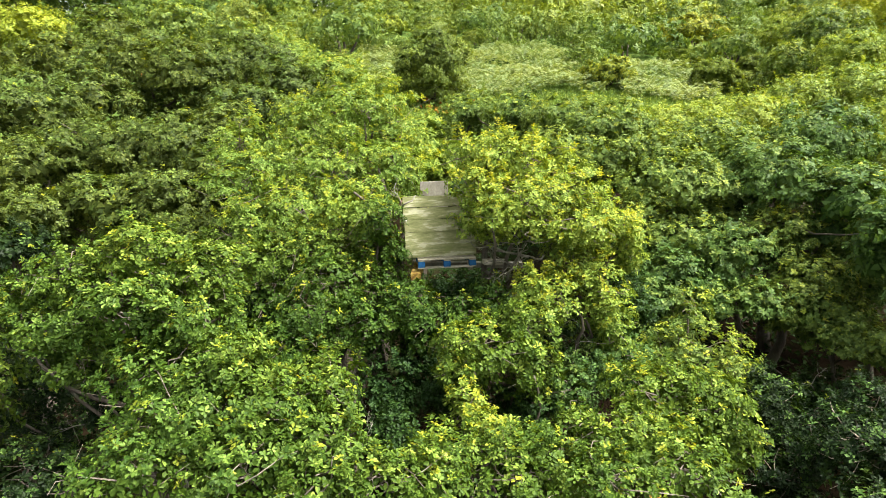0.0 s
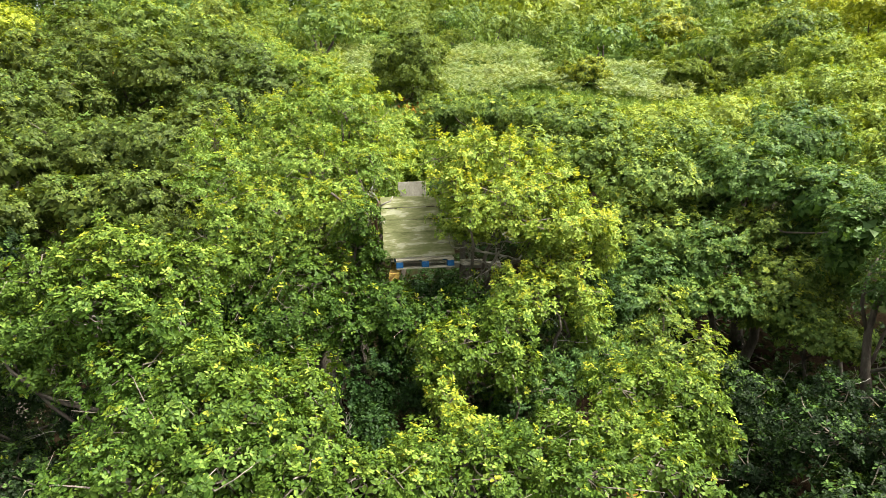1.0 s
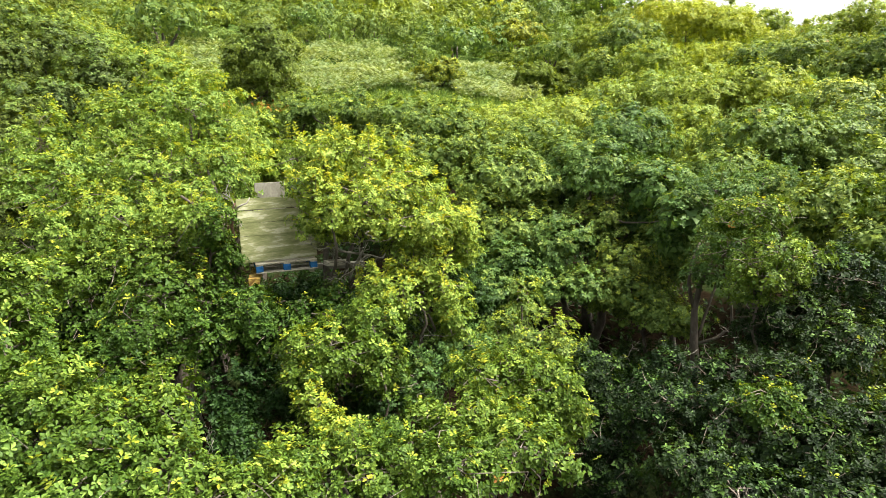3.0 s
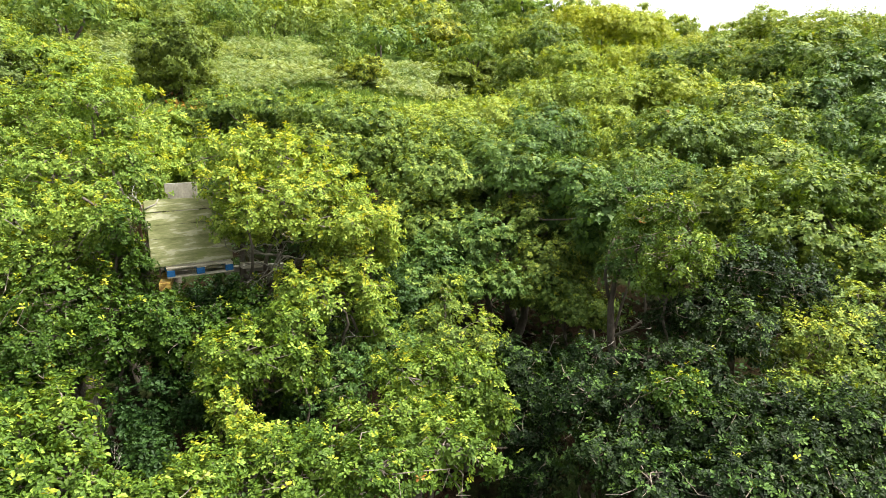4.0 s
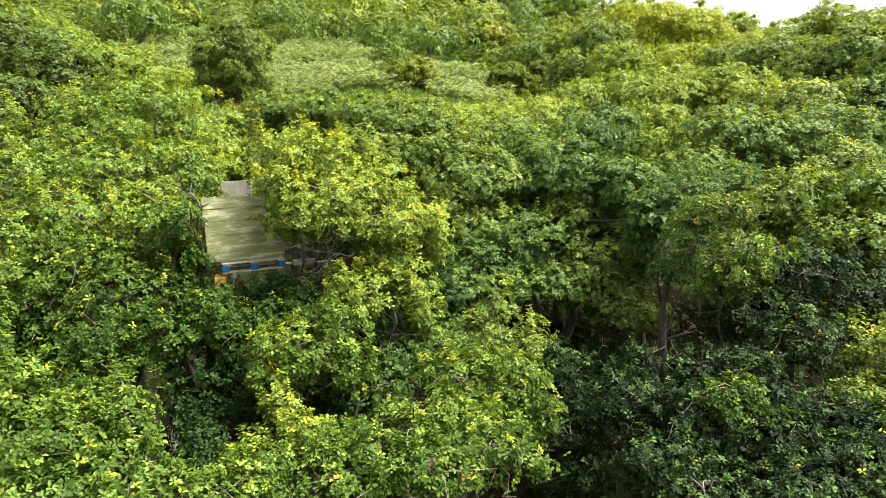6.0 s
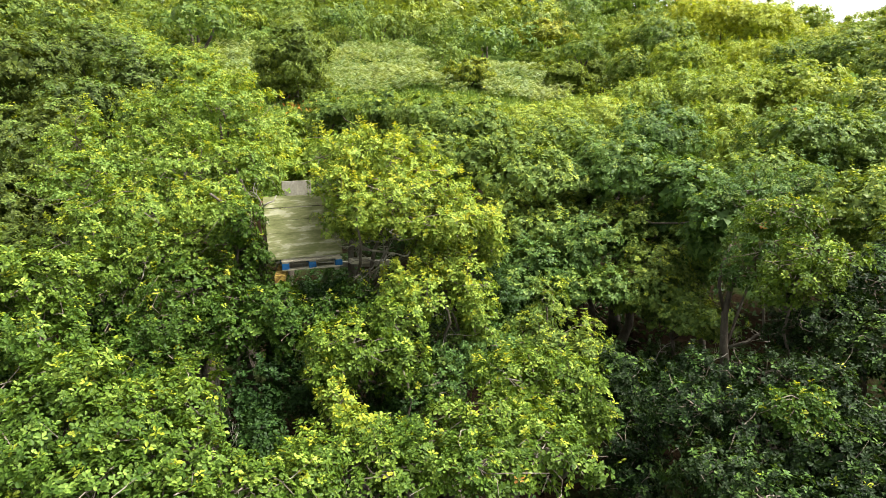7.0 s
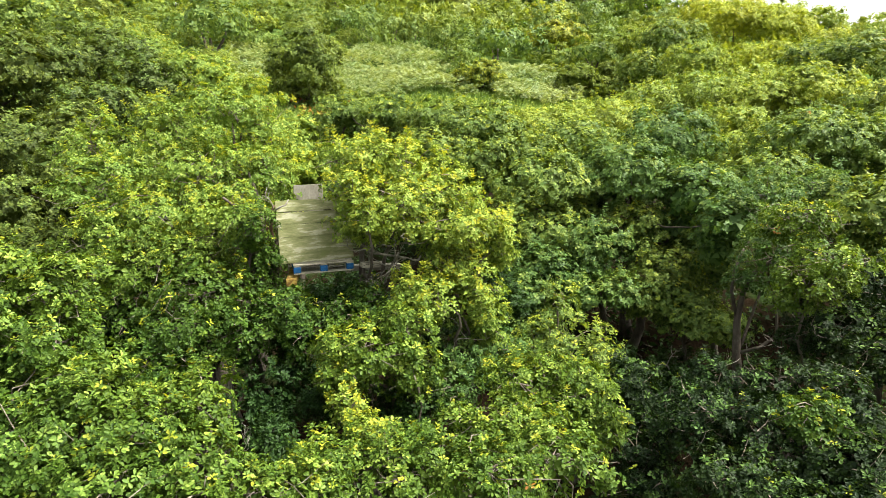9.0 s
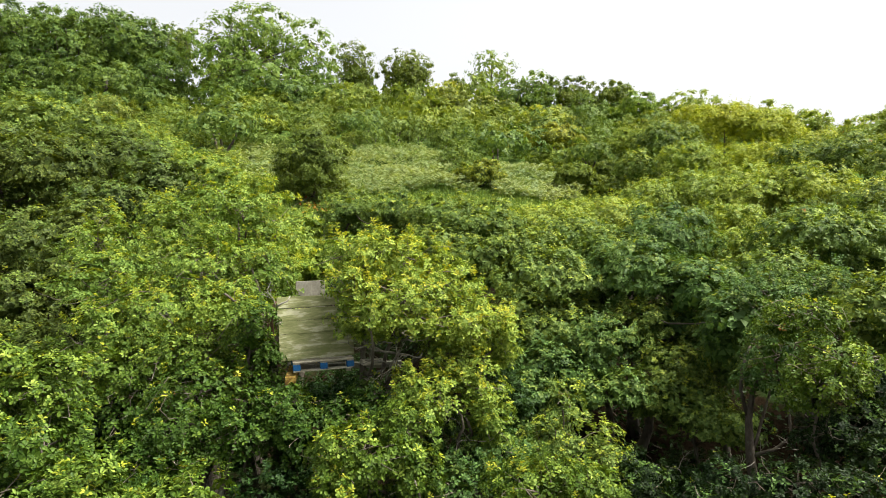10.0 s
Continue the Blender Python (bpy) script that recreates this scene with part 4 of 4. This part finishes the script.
def far_tree(kind, *crowns):
    COUNT[0] += 1
    rng = np.random.default_rng(500 + COUNT[0])
    leaf_kind, label, leaf = FAR_KINDS[kind]
    x, y, z, r, h = crowns[0]
    foot = np.array([x, y, ground_z(x, y) - 0.3])
    tree = new("broadleaf_tree")
    tree.location = foot
    tagged(tree, label, "tree", group="trees of the skyline")
    top = np.array([x, y, z + 0.4 * h]) - foot
    mesh_object("trunk", *tube(bent(rng, (0, 0, 0), top, 7, 0.03), np.linspace(0.12 + 0.05 * r, 0.08, 7), 8), BARK, tree, smooth=True)
    parts = []
    lower = [] if kind in ("airy", "ash") else [(cx, cy - 0.1 * cr, max(cz - 0.95 * ch, ground_z(cx, cy) + 0.5 * ch), 0.95 * cr, 0.75 * ch) for cx, cy, cz, cr, ch in crowns]
    for number, (cx, cy, cz, cr, ch) in enumerate((*crowns, *lower)):
        c = np.array([cx, cy, cz]) - foot
        sparse = 0.75 if kind == "airy" else 1.0 if number < len(crowns) else 0.6
        clumps = int((24 + 7.0 * cr) * (0.9 if kind == "airy" else 1.0))
        arrays = bush_mesh(rng, (cr * 1.04, cr, ch * 1.05), clumps, int((11 + 1.0 * cr) * sparse), 0.5 * leaf * (0.75 if cr < 3 else 1.0), -0.85, 0.85)
        arrays[0] = arrays[0] + c
        parts.append(arrays)
        for k in range(5):
            tip = c + shell(rng, 1, 0.0)[0] * (cr, cr, ch) * 0.75
            mesh_object("limb", *tube(bent(rng, top * rng.uniform(0.4, 0.8), tip, 6, 0.08), np.linspace(0.14, 0.03, 6), 5), BARK, tree, smooth=True)
    base, way, normal, length, slot = (np.concatenate(a) for a in zip(*parts))
    leaf_mesh("crown", base, way, normal, length, np.full(len(base), 0.5), slot, [LEAF[leaf_kind]], tree, "single")


far_tree("wood", (-49.0, 112.2, 38.9, 7.3, 4.1))
far_tree("wood", (-40.1, 110.5, 37.5, 7.3, 4.1))
far_tree("wood", (-33.3, 110.2, 38.3, 6.9, 3.7))
far_tree("wood", (-26.9, 106.8, 35.0, 4.5, 4.5))
far_tree("wood", (-37.7, 97.4, 24.2, 7.2, 2.8))
far_tree("wood", (-24.3, 94.9, 24.6, 5.6, 2.6))
far_tree("wood", (-46.3, 109.6, 36.0, 7.1, 5.8))
far_tree("wood", (-37.7, 105.8, 32.3, 8.7, 7.0))
far_tree("wood", (-30.1, 106.4, 34.2, 7.1, 5.9))
far_tree("wood", (-22.4, 99.7, 28.1, 5.1, 4.6))
far_tree("wood", (-42.7, 102.6, 27.9, 6.7, 4.2))
far_tree("wood", (-30.5, 98.1, 27.0, 7.4, 3.7))
far_tree("wood", (-53.9, 108.9, 32.3, 7.9, 7.0))
far_tree("wood", (-61.6, 110.4, 32.3, 7.9, 7.0))
far_tree("wood", (-70.5, 109.0, 33.0, 8.4, 7.5))
far_tree("wood", (-75.0, 119.0, 34.0, 9.0, 8.0))
far_tree("wood", (-80.0, 112.0, 33.5, 8.8, 8.0))
far_tree("dark", (-29.2, 139.2, 45.8, 3.8, 4.0))
far_tree("wood", (-30.7, 94.0, 22.7, 7.8, 2.0))
far_tree("wood", (-7.0, 90.5, 23.4, 8.7, 2.4))
far_tree("wood", (-42.2, 96.2, 23.0, 7.0, 2.2))
far_tree("ash", (-13.9, 97.1, 31.3, 6.3, 6.3), (-9.6, 98.4, 34.8, 6.4, 5.6), (-2.4, 95.9, 30.7, 5.2, 6.8), (-13.6, 94.9, 26.2, 4.9, 4.1), (-0.8, 92.4, 25.4, 3.7, 3.3), (-8.0, 93.8, 27.4, 8.2, 4.1))
far_tree("wood", (1.6, 91.9, 24.6, 2.9, 2.5))
far_tree("dark", (7.0, 142.3, 43.6, 4.8, 5.1), (8.8, 141.9, 40.8, 3.8, 3.1))
far_tree("dark", (18.8, 140.0, 42.6, 5.9, 4.3), (19.0, 139.9, 40.6, 5.6, 2.5))
far_tree("dark", (30.4, 142.8, 40.5, 2.6, 2.4))
far_tree("airy", (30.0, 109.1, 34.9, 4.5, 3.7))
far_tree("wood", (29.7, 100.8, 27.9, 5.7, 3.3))
far_tree("ashy", (35.3, 99.8, 29.4, 3.8, 3.3))
far_tree("dark", (41.0, 98.7, 28.7, 4.3, 3.2))
far_tree("dark", (47.8, 97.4, 28.7, 3.6, 2.6))
far_tree("ashy", (46.0, 85.4, 24.2, 4.2, 2.7))
far_tree("crest", (53.4, 83.9, 23.7, 4.9, 3.2))
far_tree("crest", (55.7, 77.3, 21.3, 3.9, 2.6))
far_tree("wood", (43.7, 91.9, 24.2, 5.3, 2.0))
far_tree("wood", (46.3, 81.1, 21.2, 4.4, 1.9))
far_tree("crest", (57.1, 72.9, 20.6, 4.3, 2.8))
far_tree("crest", (59.5, 68.3, 18.7, 3.9, 2.5))
far_tree("crest", (61.9, 65.8, 17.1, 3.1, 1.8))
far_tree("crest", (64.9, 63.2, 17.6, 4.0, 2.8))
far_tree("crest", (67.5, 58.6, 16.2, 5.7, 2.9))
far_tree("gold", (28.2, 76.4, 17.9, 3.8, 2.5))
far_tree("gold", (19.6, 98.7, 27.5, 3.8, 2.5))


def build_bracken():
    """Bracken fronds: a bowed rib with pairs of tapering leaflets."""
    rng = np.random.default_rng(77)
    verts, faces = [], []
    made = 0
    while made < 10000:
        x, y = rng.uniform(-9, 20), rng.uniform(31, 60)
        if not in_bracken(x, y):
            continue
        made += 1
        base = np.array([x, y, ground_z(x, y) + 0.5 + rng.uniform(-0.25, 0.3) + 0.6 * noise.noise((x * 0.55, y * 0.55, 1.5))])
        a = rng.uniform(-3.1, 3.1)
        way = np.array([math.cos(a), math.sin(a), 0.0])
        side = np.array([-way[1], way[0], 0.0])
        length = rng.uniform(0.34, 0.62)
        for k in range(5):
            t = k / 5
            p = base + way * length * t + np.array([0, 0, length * (1.1 * t - 1.0 * t * t)])
            q = base + way * length * (t + 0.15) + np.array([0, 0, length * (1.1 * (t + 0.15) - 1.0 * (t + 0.15) ** 2)])
            w = length * 0.36 * (1 - t) + 0.02
            for s in (1, -1):
                i = len(verts)
                verts += [p, q, p + s * side * w + way * w * 0.35 + np.array([0, 0, -0.12 * w])]
                faces.append((i, i + 1, i + 2))
    ob = mesh_object("bracken", verts, faces, FERN)
    tagged(ob, "dense pale green bracken fronds covering the clearing", "bracken", kind="stuff")


def build_grass():
    rng = np.random.default_rng(78)
    n = 30000
    x, y = rng.uniform(-9, 19, n), rng.uniform(27, 42, n)
    base = np.c_[x, y, [ground_z(a, b) for a, b in zip(x, y)]]
    way = unit(np.c_[rng.normal(0, 0.35, n), rng.normal(0, 0.35, n), np.ones(n)])
    normal = unit(rng.normal(size=(n, 3)))
    ob = leaf_mesh("grass", base, way, normal, rng.uniform(0.15, 0.36, n), np.full(n, 0.1), np.zeros(n, int), [GRASS], None, "kite")
    tagged(ob, "long pale green grass on the open strip below the hawthorn", "grass", kind="stuff")


def build_dead_bracken():
    rng = np.random.default_rng(79)
    n = 70
    x, y = rng.normal(-0.2, 1.3, n), rng.normal(36.9, 0.7, n)
    base = np.c_[x, y, [ground_z(a, b) + 0.15 for a, b in zip(x, y)]]
    way = unit(np.c_[rng.normal(0, 0.7, n), rng.normal(-0.4, 0.5, n), rng.uniform(0.2, 0.9, n)])
    ob = leaf_mesh("dead_bracken", base, way, unit(rng.normal(size=(n, 3)) + (0, -0.3, 0.8)), rng.uniform(0.2, 0.4, n), np.full(n, 0.25), np.zeros(n, int), [RUST], None, "kite")
    tagged(ob, "withered orange bracken below the hawthorn", "bracken", kind="stuff")


def build_floor_plants():
    """Low dark plants, added to darken the lit floor of the wood, and fallen sticks."""
    rng = np.random.default_rng(80)
    n = 36000
    y = rng.uniform(4, 31, n)
    x = rng.uniform(-1, 1, n) * (4 + 0.75 * y) + 0.12 * y
    keep = np.array([noise.noise((a * 0.8, b * 0.8, 4.0)) > -0.12 for a, b in zip(x, y)])
    x, y = x[keep], y[keep]
    n = len(x)
    base = np.c_[x, y, [ground_z(a, b) + 0.02 for a, b in zip(x, y)]] + np.c_[np.zeros((n, 2)), rng.uniform(0, 0.3, n)]
    way = unit(np.c_[rng.normal(0, 0.7, n), rng.normal(0, 0.7, n), rng.uniform(0.1, 1.0, n)])
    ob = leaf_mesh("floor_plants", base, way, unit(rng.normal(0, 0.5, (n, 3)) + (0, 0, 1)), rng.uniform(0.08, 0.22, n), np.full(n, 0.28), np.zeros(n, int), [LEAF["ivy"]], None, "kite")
    tagged(ob, "low dark green plants added over the floor of the wood to darken it", "undergrowth", kind="stuff")
    for k in range(14):
        a = (rng.uniform(5.5, 8.5), rng.uniform(10.5, 15.0))
        turn = rng.uniform(0, 3.1)
        foot = (a[0], a[1], ground_z(*a) + 0.03)
        size = rng.uniform(0.5, 1.3)
        end = (a[0] + size * math.cos(turn), a[1] + size * math.sin(turn))
        bare_branch("fallen_branch", "grey fallen branch on the dark woodland floor", foot, (*end, ground_z(*end) + 0.12), 0.02, 1, 300 + k, TWIG, 0.5)


build_floor_plants()
build_bracken()
build_grass()
build_dead_bracken()
